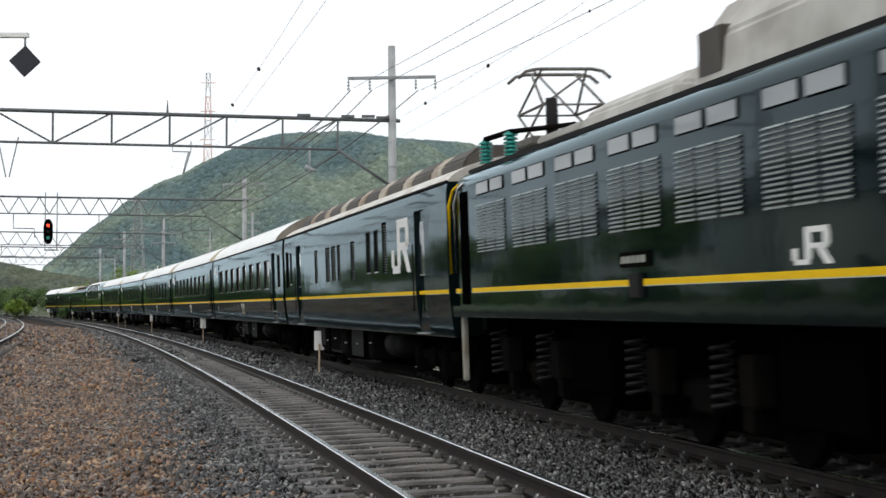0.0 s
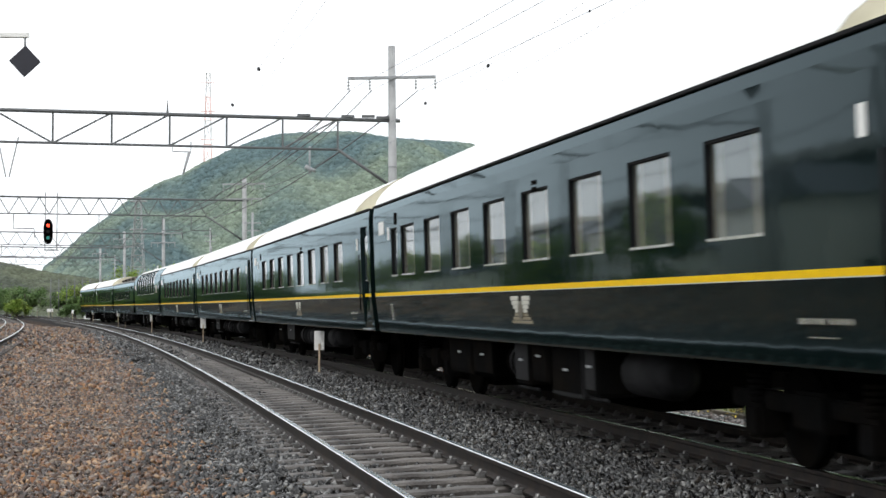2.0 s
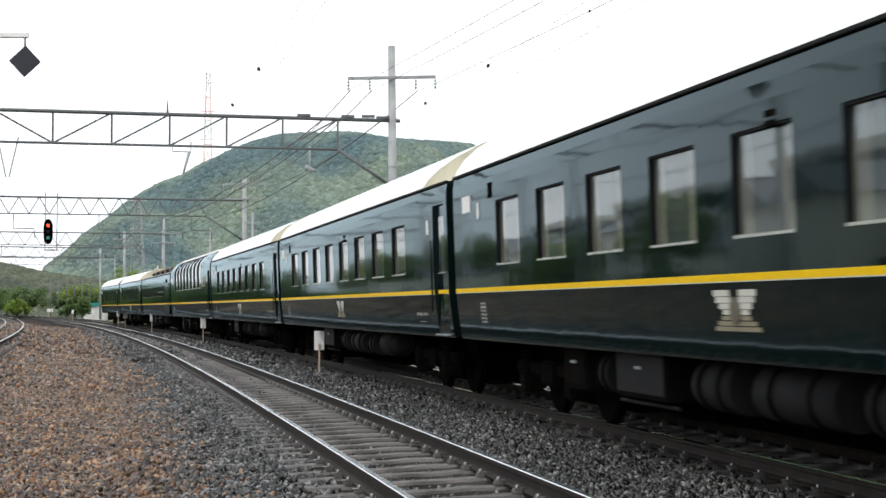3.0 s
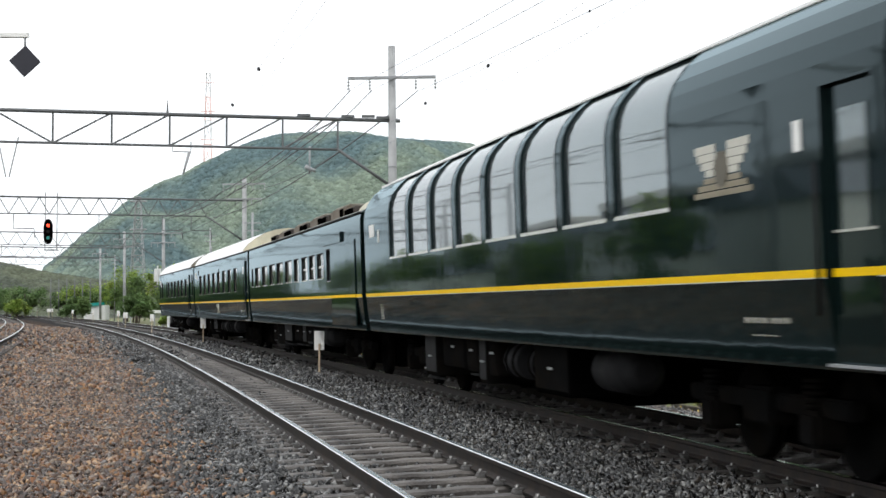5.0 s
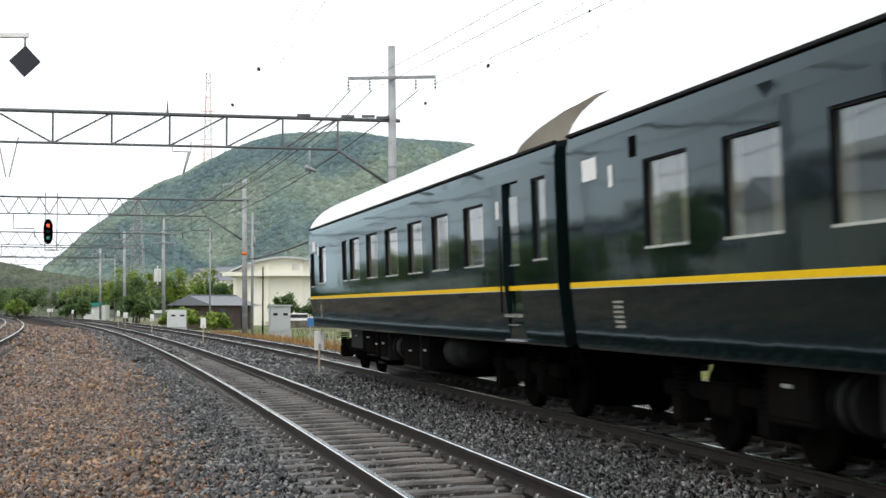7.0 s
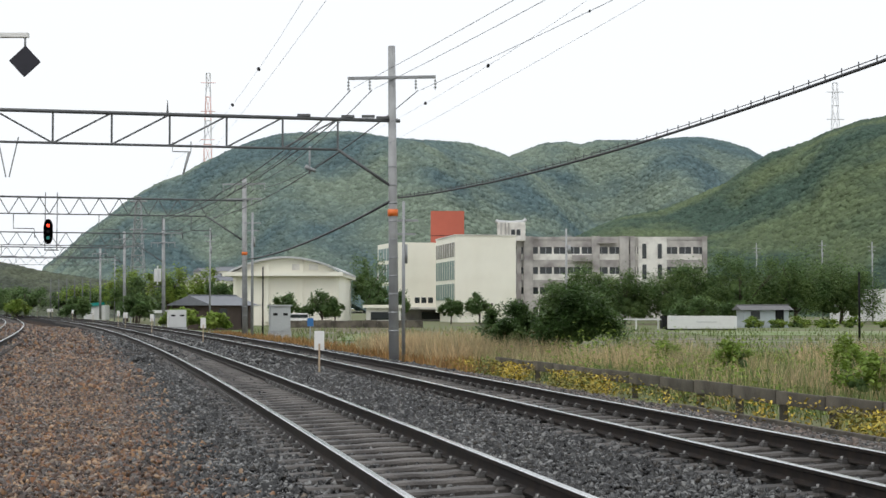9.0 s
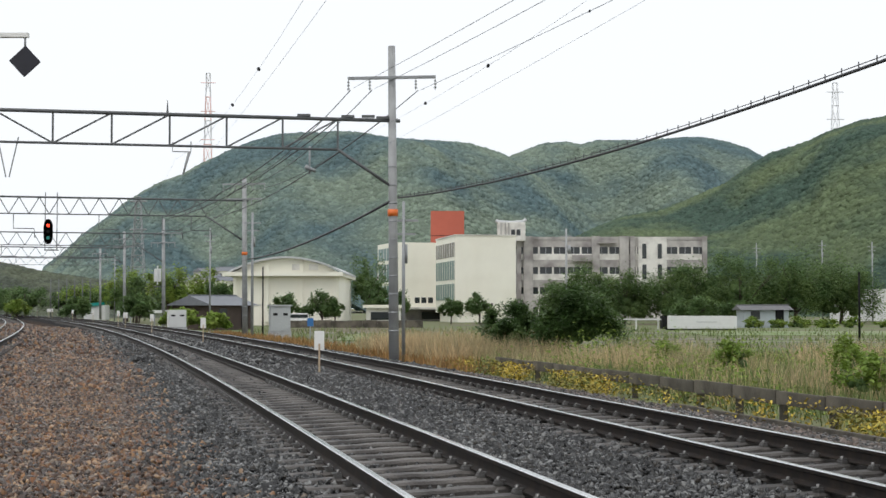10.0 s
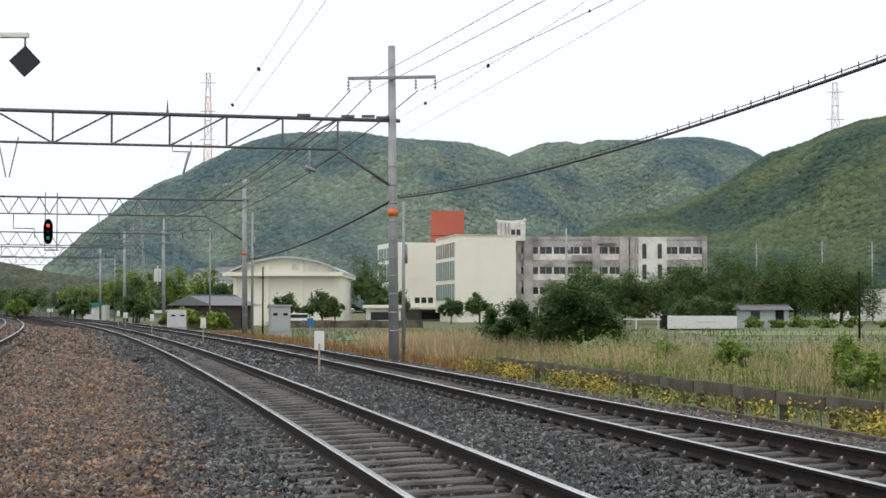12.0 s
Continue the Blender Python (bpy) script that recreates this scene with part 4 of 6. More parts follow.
def turns(n, tilt=1.0):
    """Random turns as (n, 3, 3)."""
    a, b, c = RNG.rand(n) * 2 * math.pi, (RNG.rand(n) - 0.5) * 2 * tilt, (RNG.rand(n) - 0.5) * 2 * tilt
    ca, sa, cb, sb, cc, sc = np.cos(a), np.sin(a), np.cos(b), np.sin(b), np.cos(c), np.sin(c)
    o, i = np.zeros(n), np.ones(n)
    rz = np.array([[ca, -sa, o], [sa, ca, o], [o, o, i]]).transpose(2, 0, 1)
    ry = np.array([[cb, o, sb], [o, i, o], [-sb, o, cb]]).transpose(2, 0, 1)
    rx = np.array([[i, o, o], [o, cc, -sc], [o, sc, cc]]).transpose(2, 0, 1)
    return rz @ ry @ rx


def placed(pos, size, tilt=1.0):
    """Placing matrices from points (n, 3) and sizes (n, 3)."""
    r = turns(len(pos), tilt) * size[:, None, :]
    return np.concatenate([r, pos[:, :, None]], 2)


LINE_S = np.arange(-60, 421, 1.0)
LINE_P = np.array([line(float(s)) for s in LINE_S])


def line_points(s, off, z):
    x, y, h = (np.interp(s, LINE_S, LINE_P[:, i]) for i in range(3))
    return np.stack([x - off * np.cos(h), y - off * np.sin(h), z], 1)


STONE_V = np.array([(x, y, z) for z in (-0.5, 0.5) for y in (-0.5, 0.5) for x in (-0.5, 0.5)]) * (0.45 + 0.95 * np.random.RandomState(3).rand(8, 3))
STONE_F = [(0, 2, 3), (0, 3, 1), (4, 5, 7), (4, 7, 6), (0, 1, 5), (0, 5, 4), (2, 6, 7), (2, 7, 3), (0, 4, 6), (0, 6, 2), (1, 3, 7), (1, 7, 5)]
BED_O = np.array([-4.3, -3.0, -1.7, -1.1, 1.1, 1.5, 2.4, 2.75, 4.95, 5.3, 5.9, 8.0, 9.0, 12.0, 60.0])
BED_Z = np.array([-0.62, -0.45, -0.26, -0.225, -0.235, -0.26, -0.22, -0.165, -0.175, -0.2, -0.2, -0.08, 0.12, 0.15, -0.2])


def stones(name, o0, o1, s0, s1, density, size, mat, label, blend=0.0):
    n = int((o1 - o0) * (s1 - s0) * density)
    s, off = s0 + RNG.rand(n) * (s1 - s0), o0 + RNG.rand(n) * (o1 - o0)
    if blend:
        off = off + RNG.randn(n) * blend
    p = line_points(s, off, np.interp(off, BED_O, BED_Z))
    keep = (np.abs(p[:, 0]) < 0.30 * p[:, 1] + 0.6) & (p[:, 1] > 11.5)
    for c, zt, s00, pitch in ((0.0, 0.0, -4.7, 0.62), (D_A, Z_A, -6.7, 0.60)):
        inside = np.abs(off - c) < 1.02
        ph = np.abs((s - s00 + pitch / 2) % pitch - pitch / 2)
        keep &= ~(inside & (ph < 0.15) & (RNG.rand(n) > 0.24))
        keep &= ~(np.abs(np.abs(off - c) - GAUGE / 2) < 0.14)
    p, n = p[keep], int(keep.sum())
    sz = size * (0.55 + 0.9 * RNG.rand(n, 1)) * (0.75 + 0.5 * RNG.rand(n, 3)) * np.array([[1.5, 1.05, 0.6]])
    p[:, 2] += sz[:, 2] * (RNG.rand(n) * 0.9 + 0.05)
    many(name, STONE_V, STONE_F, placed(p, sz, 1.3), mat, label, "ballast stones")


stones("ballast_stones", -4.0, 5.9, -1, 14, 470, 0.037, GREY_STONES, "wet grey crushed stones near the tracks", 0.15)
stones("ballast_stones", -4.0, 5.9, 14, 34, 240, 0.044, GREY_STONES, "wet grey crushed stones along the tracks", 0.15)
stones("ballast_stones", -3.6, 5.9, 34, 90, 22, 0.085, GREY_STONES, "grey crushed stones farther along the tracks", 0.15)
stones("gravel_stones", 5.6, 11.5, -1, 20, 600, 0.035, BROWN_STONES, "rust-brown loose gravel stones", 0.22)
stones("gravel_stones", 5.6, 13.0, 20, 42, 150, 0.056, BROWN_STONES, "rust-brown loose gravel stones", 0.2)
stones("gravel_stones", 5.5, 13.0, 42, 110, 14, 0.10, BROWN_STONES, "rust-brown loose gravel stones", 0.2)

stones("verge_stones", -4.3, -1.5, 2, 40, 110, 0.055, DUSTY_STONES, "dusty brown crushed stone by the ballast foot", 0.1)

track("track_side", 9.8, 0.34, 30.0, 420.0, 1.4, 0, "dark curved rails beside the gravel bank")


# ---- line-side posts, fence and cabinets ----
def marker_post(s, off, h, w):
    t = thing("marker_post", at_line(s, off, -0.25, 84), "white board on a thin pale wooden stake", "marker post", "line-side marker posts")
    part("stake", boxed(-0.022, 0.022, -0.022, 0.022, -0.1, h - 0.3, 0.005), PALE_WOOD, t, "pale wooden stake")
    part("board", boxed(-w / 2, w / 2, -0.045, -0.023, h - 0.46, h, 0.006), WHITE, t)
    part("bolt", boxed(-0.015, 0.015, -0.052, -0.045, h - 0.06, h - 0.03), GREY_DARK, t)


PALE_WOOD = material("pale_stake_wood", (0.48, 0.38, 0.27), 0.8, vary=0.2)
for s, h in ((28.6, 1.05), (61.5, 1.17), (93.0, 1.22), (124.0, 1.38), (154.0, 1.4), (183.0, 1.4), (216.0, 1.5), (243.0, 1.5)):
    marker_post(s, 1.33, h, 0.24)
marker_post(121.5, 0.95, 1.25, 0.35)
marker_post(221.0, 1.4, 1.5, 0.5)

OLD_CONCRETE = material("dark_mossy_concrete", (0.15, 0.132, 0.106), 0.9, vary=0.35, scale=5, obj_random=0.12, second=(0.06, 0.053, 0.042), second_scale=1.2, bump=0.3)
fence = thing("concrete_fence", Matrix.Identity(4), "low weathered concrete board fence on short posts", "fence")
s = 10.0
k = 0
while s < 37.0:
    a, b = spot(s, -5.6, 0), spot(s + 1.98, -5.6, 0)
    ang = math.degrees(math.atan2(b.y - a.y, b.x - a.x))
    o = part("board", boxed(0, 1.98, -0.05, 0.05, -0.41, -0.165 + 0.012 * (k % 3), 0.012), OLD_CONCRETE, fence)
    o.matrix_basis = pose(a.x, a.y, 0, 0, 0, ang)
    p = part("post", boxed(-0.07, 0.07, 0.055, 0.17, -0.80, -0.17, 0.01), OLD_CONCRETE, fence)
    p.matrix_basis = pose(a.x, a.y, 0, 0, 0, ang + 180) @ pose(0, 0.0, 0)
    s += 2.0
    k += 1
kerb = thing("concrete_kerb", Matrix.Identity(4), "low concrete edging at the ballast foot", "kerb")
for i in range(5):
    a, b = spot(9.5 + 2.0 * i, -4.15, 0), spot(11.47 + 2.0 * i, -4.15, 0)
    o = part("kerb_stone", boxed(0, (b - a).length, -0.06, 0.06, -0.75, -0.46, 0.012), OLD_CONCRETE, kerb)
    o.matrix_basis = pose(a.x, a.y, 0, 0, 0, math.degrees(math.atan2(b.y - a.y, b.x - a.x)))

GREY_CAB = material("pale_grey_cabinet_paint", (0.42, 0.44, 0.45), 0.5, vary=0.1)
WHITE_CAB = material("off_white_cabinet_paint", (0.66, 0.67, 0.66), 0.5, vary=0.1, scale=2)


def cabinet(x, y, z, w, d, h, mat, turn, label, roof=True):
    t = thing("equipment_cabinet", pose(x, y, z, 0, 0, turn), label, "cabinet")
    part("body", boxed(-w / 2, w / 2, -d / 2, d / 2, 0, h, 0.015), mat, t)
    if roof:
        part("roof", boxed(-w / 2 - 0.1, w / 2 + 0.1, -d / 2 - 0.1, d / 2 + 0.1, h, h + 0.1, 0.015), mat, t)
    for sx in (-1, 1):
        door = part("door", boxed(sx * w / 4 - w / 4 + 0.05, sx * w / 4 + w / 4 - 0.05, -d / 2 - 0.02, -d / 2, 0.12, h - 0.1, 0.005), mat, t)
        part("vent", boxed(sx * w / 4 - 0.15, sx * w / 4 + 0.15, -d / 2 - 0.03, -d / 2 - 0.02, h * 0.62, h * 0.72), GREY_DARK, door)
    part("plinth", boxed(-w / 2 - 0.05, w / 2 + 0.05, -d / 2 - 0.05, d / 2 + 0.05, -0.6, 0), CONCRETE, t)


cabinet(-10.95, 105.2, -0.15, 1.35, 1.0, 1.62, GREY_CAB, 12, "grey steel equipment cabinet with an overhanging lid")
cabinet(-19.0, 112, 0.0, 1.25, 0.9, 1.22, WHITE_CAB, 18, "off-white steel equipment cabinet beside the track", roof=False)


# ---- overhead line ----
def ringed_pole(name, x, y, z, h, r0, r1, label, group="catenary poles"):
    t = thing(name, pose(x, y, z, 0, -0.5, 0), label, "pole", group)
    part("shaft", rod(bmesh.new(), (0, 0, -0.4), (0, 0, h), r0, r1, n=20), CONCRETE, t)
    k = 0.9
    while k < h * 0.62:
        r = r0 + (r1 - r0) * k / h + 0.008
        part("band", rod(bmesh.new(), (0, 0, k), (0, 0, k + 0.05), r, n=20), STEEL, t)
        k += 0.62
    return t


ORANGE = material("orange_band_paint", (0.75, 0.17, 0.03), 0.5, vary=0.1)


def cross_arm(t, z, turn, half, pins):
    arm = part("cross_arm", boxed(-half, half, -0.05, 0.05, z - 0.05, z + 0.05, 0.008, pose(0, -0.2, 0, 0, 0, turn)), STEEL, t)
    for x in pins:
        bm = bmesh.new()
        for k in range(3):
            rod(bm, (x, 0, z - 0.16 - 0.11 * k), (x, 0, z - 0.10 - 0.11 * k), 0.05, 0.03, n=8)
        rod(bm, (x, 0, z - 0.45), (x, 0, z), 0.012, n=5)
        bmesh.ops.transform(bm, matrix=pose(0, -0.2, 0, 0, 0, turn), verts=bm.verts)
        part("insulator", bm, STEEL, arm)
    return arm


P1 = ringed_pole("catenary_pole", -1.66, 53.2, -0.35, 10.63, 0.175, 0.122, "tall round concrete catenary pole with steel bands")
part("orange_band", rod(bmesh.new(), (0, 0, 4.82), (0, 0, 5.05), 0.178, n=20), ORANGE, P1, "orange warning band")
cross_arm(P1, 9.52, -4, 1.5, (-1.48, -0.75, 0.82, 1.48))
P2 = ringed_pole("catenary_pole", -13.25, 105, -0.1, 10.15, 0.19, 0.15, "round concrete catenary pole with steel bands")
part("orange_band", rod(bmesh.new(), (0, 0, 5.0), (0, 0, 5.2), 0.185, n=20), ORANGE, P2, "orange warning band")
cross_arm(P2, 9.75, -4, 1.45, (-1.4, -0.6, 0.6, 1.4))
P3 = ringed_pole("catenary_pole", -26.7, 150, 0.0, 9.9, 0.19, 0.15, "round concrete catenary pole with steel bands")
cross_arm(P3, 8.5, -4, 1.9, (-1.8, -0.8, 0.8, 1.8))
P4 = ringed_pole("catenary_pole", -34.7, 171, 0.0, 9.7, 0.18, 0.14, "round concrete catenary pole with steel bands")
P5 = ringed_pole("catenary_pole", -50.0, 229, 0.1, 10.0, 0.18, 0.14, "round concrete catenary pole with steel bands")
for x, y, z, h, r in ((-1.46, 58, -0.4, 5.7, 0.07), (-12.65, 104, -0.3, 8.0, 0.1), (-12.0, 104.5, -0.3, 4.4, 0.06), (11.8, 150, -0.75, 9.7, 0.121), (25.2, 95, -0.75, 4.3, 0.07), (-20.8, 140, -0.5, 9.0, 0.085),
                      (52.0, 215, -0.75, 11.4, 0.10), (57.5, 210, -0.75, 11.0, 0.10), (43.0, 215, -0.75, 11.0, 0.09), (-45.0, 215, 0, 8.6, 0.09)):
    t = thing("utility_pole", pose(x, y, z), "slim grey utility pole with small fittings", "pole", "utility poles")
    part("shaft", rod(bmesh.new(), (0, 0, -0.4), (0, 0, h), r, r * 0.75, n=12), CONCRETE if r > 0.1 else GREY_DARK if h < 5 else STEEL, t)
    if h > 5:
        part("cross_arm", boxed(-0.55, 0.55, -0.04, 0.04, h - 0.75, h - 0.67), STEEL, t)
        part("cross_arm", boxed(-0.45, 0.45, -0.04, 0.04, h - 1.25, h - 1.17), STEEL, t)
        part("transformer" if r > 0.12 else "bracket", rod(bmesh.new(), (r + (0.15 if r > 0.12 else 0.03), 0, h - 2.3), (r + (0.15 if r > 0.12 else 0.03), 0, h - 1.6), 0.17 if r > 0.12 else 0.05, n=12), STEEL, t)


def gantry(x, y, head, length, ztop, zbot, panel, zig, brace, label, r=0.045):
    """A lattice beam from a pole across the tracks towards the left."""
    d = Vector((-math.cos(head), -math.sin(head), 0))
    at = lambda l, z: Vector((x, y, z)) + d * l
    t = thing("catenary_gantry", Matrix.Identity(4), label, "gantry", "catenary gantries")
    part("top_chord", rod(bmesh.new(), at(-0.2, ztop), at(length, ztop), r * 1.5, n=6), STEEL_DARK, t)
    part("bottom_chord", rod(bmesh.new(), at(brace, zbot), at(length, zbot), r, n=6), STEEL_DARK, t)
    part("brace", rod(bmesh.new(), at(brace, zbot), at(0.1, zbot - brace * 0.62), r * 1.2, n=6), STEEL_DARK, t)
    l, k = brace, 0
    while l < length - panel:
        if zig:
            part("diagonal", rod(bmesh.new(), at(l, zbot), at(l + panel / 2, ztop), r * 0.7, n=5), STEEL_DARK, t)
            part("diagonal", rod(bmesh.new(), at(l + panel / 2, ztop), at(l + panel, zbot), r * 0.7, n=5), STEEL_DARK, t)
        else:
            part("upright", rod(bmesh.new(), at(l, zbot), at(l, ztop), r * 0.8, n=5), STEEL_DARK, t)
            up = k < 5
            part("diagonal", rod(bmesh.new(), at(l if not up else l + panel, zbot), at(l + panel if not up else l, ztop), r * 0.7, n=5), STEEL_DARK, t)
        l += panel
        k += 1
    part("far_post", rod(bmesh.new(), at(length, -0.4), at(length, ztop + 0.5), 0.16, n=12), CONCRETE, t)
    return t, at


STEEL_DARK = material("dull_grey_gantry_steel", (0.115, 0.12, 0.125), 0.6, metal=0.2, vary=0.3, scale=3)
for pole, z in ((P3, 7.6), (P4, 8.9), (P4, 8.0), (P5, 9.2), (P5, 8.3), (P2, 8.75)):
    cross_arm(pole, z, -4, 1.2, (-1.15, -0.5, 0.5, 1.15))
G1, at1 = gantry(-1.66, 53.2, 0.235, 23.0, 7.72, 6.69, 1.867, False, 1.944, "grey steel lattice gantry beam across the tracks")
for l in (13.0, 12.35):
    part("dropper", rod(bmesh.new(), at1(l, 6.85), at1(12.68 + (l - 12.68) * 0.15, 5.55), 0.022, n=5), STEEL, G1)
part("bracket", tube([at1(7.45, 6.8), at1(7.45, 6.5), at1(6.85, 6.5), at1(6.85, 6.85)], 0.022, 5), STEEL, G1)
part("insulator", rod(bmesh.new(), at1(6.9, 6.5), at1(7.1, 5.75), 0.05, 0.03, n=8), STEEL, G1)
part("finial", rod(bmesh.new(), at1(7.62, 7.72), at1(7.62, 8.2), 0.04, 0.01, n=6), STEEL_DARK, G1)
for l, z in ((0.4, 7.81), (0.9, 7.84), (1.6, 7.82), (3.1, 7.82)):
    part("fitting", boxed(-0.22, 0.22, -0.06, 0.06, -0.04, 0.05, 0.01, Matrix.Translation(at1(l, z))), STEEL_DARK, G1)
part("drop_arm", rod(bmesh.new(), at1(2.9, 6.78), at1(2.9, 5.85), 0.03, n=6), STEEL, G1)
part("insulator", rod(bmesh.new(), at1(3.05, 6.1), at1(2.7, 5.95), 0.07, 0.05, n=8), STEEL, G1)
G2, at2 = gantry(-13.25, 105, 0.26, 27.0, 8.55, 7.46, 1.27, True, 2.6, "grey steel lattice gantry carrying a signal")
G3, at3 = gantry(-26.7, 150, 0.28, 30.0, 8.45, 7.25, 1.5, True, 2.4, "distant grey steel lattice gantry")
G4, at4 = gantry(-34.7, 171, 0.28, 30.0, 7.9, 6.85, 1.5, True, 1.2, "distant grey steel lattice gantry")
G5, at5 = gantry(-50.0, 229, 0.29, 30.0, 8.6, 7.6, 1.8, True, 1.5, "distant grey steel lattice gantry")
for at, z in ((at2, 7.5), (at3, 7.2)):
    for l in (3.6, 5.5, 9.6, 15.0):
        t = thing("registration_arm", Matrix.Identity(4), "thin bent steel wire-holding arm on a gantry", "bracket", "wire-holding arms")
        part("arm", tube([at(l, z), at(l, z - 1.0), at(l - 1.3, z - 1.0), at(l - 1.35, z - 1.6)], 0.035, 5), STEEL_DARK, t)

# signal with its cage
SIG = thing("railway_signal", Matrix.Translation(at2(12.75, 5.45)) @ pose(0, -0.3, 0), "black colour-light signal hung from a gantry, lit red", "signal")
bm = bmesh.new()
ringp = [(0.30 * math.cos(a), 0.55 * math.sin(a) + (0.28 if math.sin(a) > 0 else -0.28)) for a in [2 * math.pi * i / 28 for i in range(28)]]
fa = [bm.verts.new((px, 0, pz + 0.85)) for px, pz in ringp]
fb = [bm.verts.new((px, 0.06, pz + 0.85)) for px, pz in ringp]
bm.faces.new(fa[::-1])
bm.faces.new(fb)
for i in range(28):
    bm.faces.new((fa[i], fa[(i + 1) % 28], fb[(i + 1) % 28], fb[i]))
bmesh.ops.recalc_face_normals(bm, faces=bm.faces)
part("backboard", bm, DEEP, SIG)
LAMP_RED = bpy.data.materials.new("lit_red_lens")
LAMP_RED.use_nodes = True
LAMP_RED.node_tree.nodes["Principled BSDF"].inputs["Base Color"].default_value = (0.8, 0.05, 0.02, 1)
LAMP_RED.node_tree.nodes["Principled BSDF"].inputs["Emission Color"].default_value = (1.0, 0.045, 0.015, 1)
LAMP_RED.node_tree.nodes["Principled BSDF"].inputs["Emission Strength"].default_value = 2.4
for z, m in ((1.25, LAMP_RED), (0.85, GREY_DARK), (0.45, TEAL)):
    ln = part("lens", rod(bmesh.new(), (0, -0.03, z), (0, 0.0, z), 0.105, n=16), m, SIG)
    part("hood", tube([(0.14 * math.cos(a), -0.12, z + 0.14 * math.sin(a)) for a in [math.pi * i / 8 for i in range(9)]], 0.02, 5), DEEP, ln)
for x in (-0.22, 0.55):
    part("hanger", rod(bmesh.new(), (x, 0.1, -0.35), (x, 0.1, 3.4), 0.03, n=6), STEEL_DARK, SIG)
part("cage_floor", boxed(-0.25, 0.6, 0.0, 0.5, -0.37, -0.31), STEEL_DARK, SIG)

# diamond board on its bracket arm
DM = thing("hanging_sign", pose(-6.72, 25, 5.3), "dark diamond board hung from a pale bracket arm", "sign")
part("board", boxed(-0.18, 0.18, -0.02, 0.02, -0.18, 0.18, 0.008, pose(0.02, 0, 0.0, 0, 47, 0)), DARK_PANEL, DM)
part("hanger", rod(bmesh.new(), (0.02, 0, 0.22), (0.02, 0, 0.40), 0.018, n=6), STEEL, DM)
part("arm", boxed(-3.0, 0.08, -0.04, 0.04, 0.38, 0.46, 0.008), WHITE, DM, "pale bracket arm")
part("mast", rod(bmesh.new(), (-3.0, 0, -6.0), (-3.0, 0, 0.8), 0.09, n=10), STEEL, DM)

# wires
def wire(name, pts, r, label, category="wire"):
    return tagged(part(name, tube(pts, r, 5), WIRE, None), label, category, "overhead wires")


def run_off(s, off, shift=0.0):
    return off - shift * (43.4 - s)


def bead(host, p, r=0.03):
    bm = bmesh.new()
    for k in range(3):
        rod(bm, Vector(p) + Vector((0, 0.05 * k - 0.05, 0)), Vector(p) + Vector((0, 0.05 * k - 0.015, 0)), r, r * 0.7, n=10)
    rod(bm, Vector(p) - Vector((0, 0.12, 0)), Vector(p) + Vector((0, 0.12, 0)), r * 0.4, n=6)
    part("insulator", bm, WIRE, host, "small dark line insulator")


for o in (-1.97, -2.70, -4.27):
    feeder = wire("feeder_wire", [spot(s, run_off(s, o, 0.080), 8.74 + 0.00022 * (43.4 - s) ** 2) for s in range(43, -9, -3)], 0.008, "thin dark feeder wire between poles")
    if o < -4:
        bead(feeder, spot(28.5, run_off(28.5, o, 0.080), 8.74 + 0.00022 * 14.9 ** 2))
for x0, x1 in ((-1.48, -1.4), (-0.75, -0.6), (0.82, 0.6)):
    wire("feeder_wire", sag((-1.66 + x0, 53, 8.74), (-13.25 + x1, 104.8, 9.3), 0.7), 0.016, "thin dark feeder wire between poles")
    wire("feeder_wire", sag((-13.25 + x1, 104.8, 9.3), (-26.7 + x1, 149.8, 8.2), 0.6), 0.018, "thin dark feeder wire between poles")
for o in (0.0, D_A):
    wire("contact_wire", [spot(s, o, 5.15) for s in range(-8, 110, 4)], 0.0022, "thin contact wire over the track")
    for a, b, zz in ((-6.0, 43.4, 6.0), (43.4, 95.0, 6.05)):
        messenger = wire("messenger_wire", [spot(a + (b - a) * i / 16, o, zz + 0.25 - 0.7 * 4 * (i / 16) * (1 - i / 16)) for i in range(17)], 0.0022, "thin sagging wire carrying the contact wire")
        if a < 0:
            for f in (7.6, 9.3) if o == 0.0 else (8.0, 9.7):
                bead(messenger, spot(a + (b - a) * f / 16, o, zz + 0.25 - 0.7 * 4 * (f / 16) * (1 - f / 16)), 0.03)
for l, l2 in ((1.9, 3.6), (2.4, 4.2), (0.4, 1.0)):
    wire("stay_wire", sag(at1(l, 7.75), at2(l2 + 1.5, 7.3), 0.6), 0.022, "dark wire running back along the line")
cable = thing("aerial_cable", Matrix.Identity(4), "thick black aerial cable with wire hangers", "cable")
pts_c = [spot(s, -3.62 - 0.045 * (43.4 - s), 5.095 - 0.31 * 4 * ((43.4 - s) / 30.7) * (1 - (43.4 - s) / 30.7)) for s in np.arange(43.4, -8, -1.6)]
part("cable", tube(pts_c, 0.028, 7), WIRE, cable)
part("messenger", tube([p + Vector((0, 0, 0.07)) for p in pts_c], 0.009, 5), WIRE, cable)
for a, b in zip(pts_c, pts_c[1:]):
    for f in (0.0, 0.33, 0.66):
        p = a.lerp(b, f)
        part("hanger", rod(bmesh.new(), p - Vector((0, 0, 0.03)), p + Vector((0, 0, 0.12)), 0.010, n=4), WIRE, cable)
part("cable", tube(sag((-1.82, 53.1, 4.95), (-13.1, 105, 4.62), 0.35), 0.045, 6), WIRE, cable)


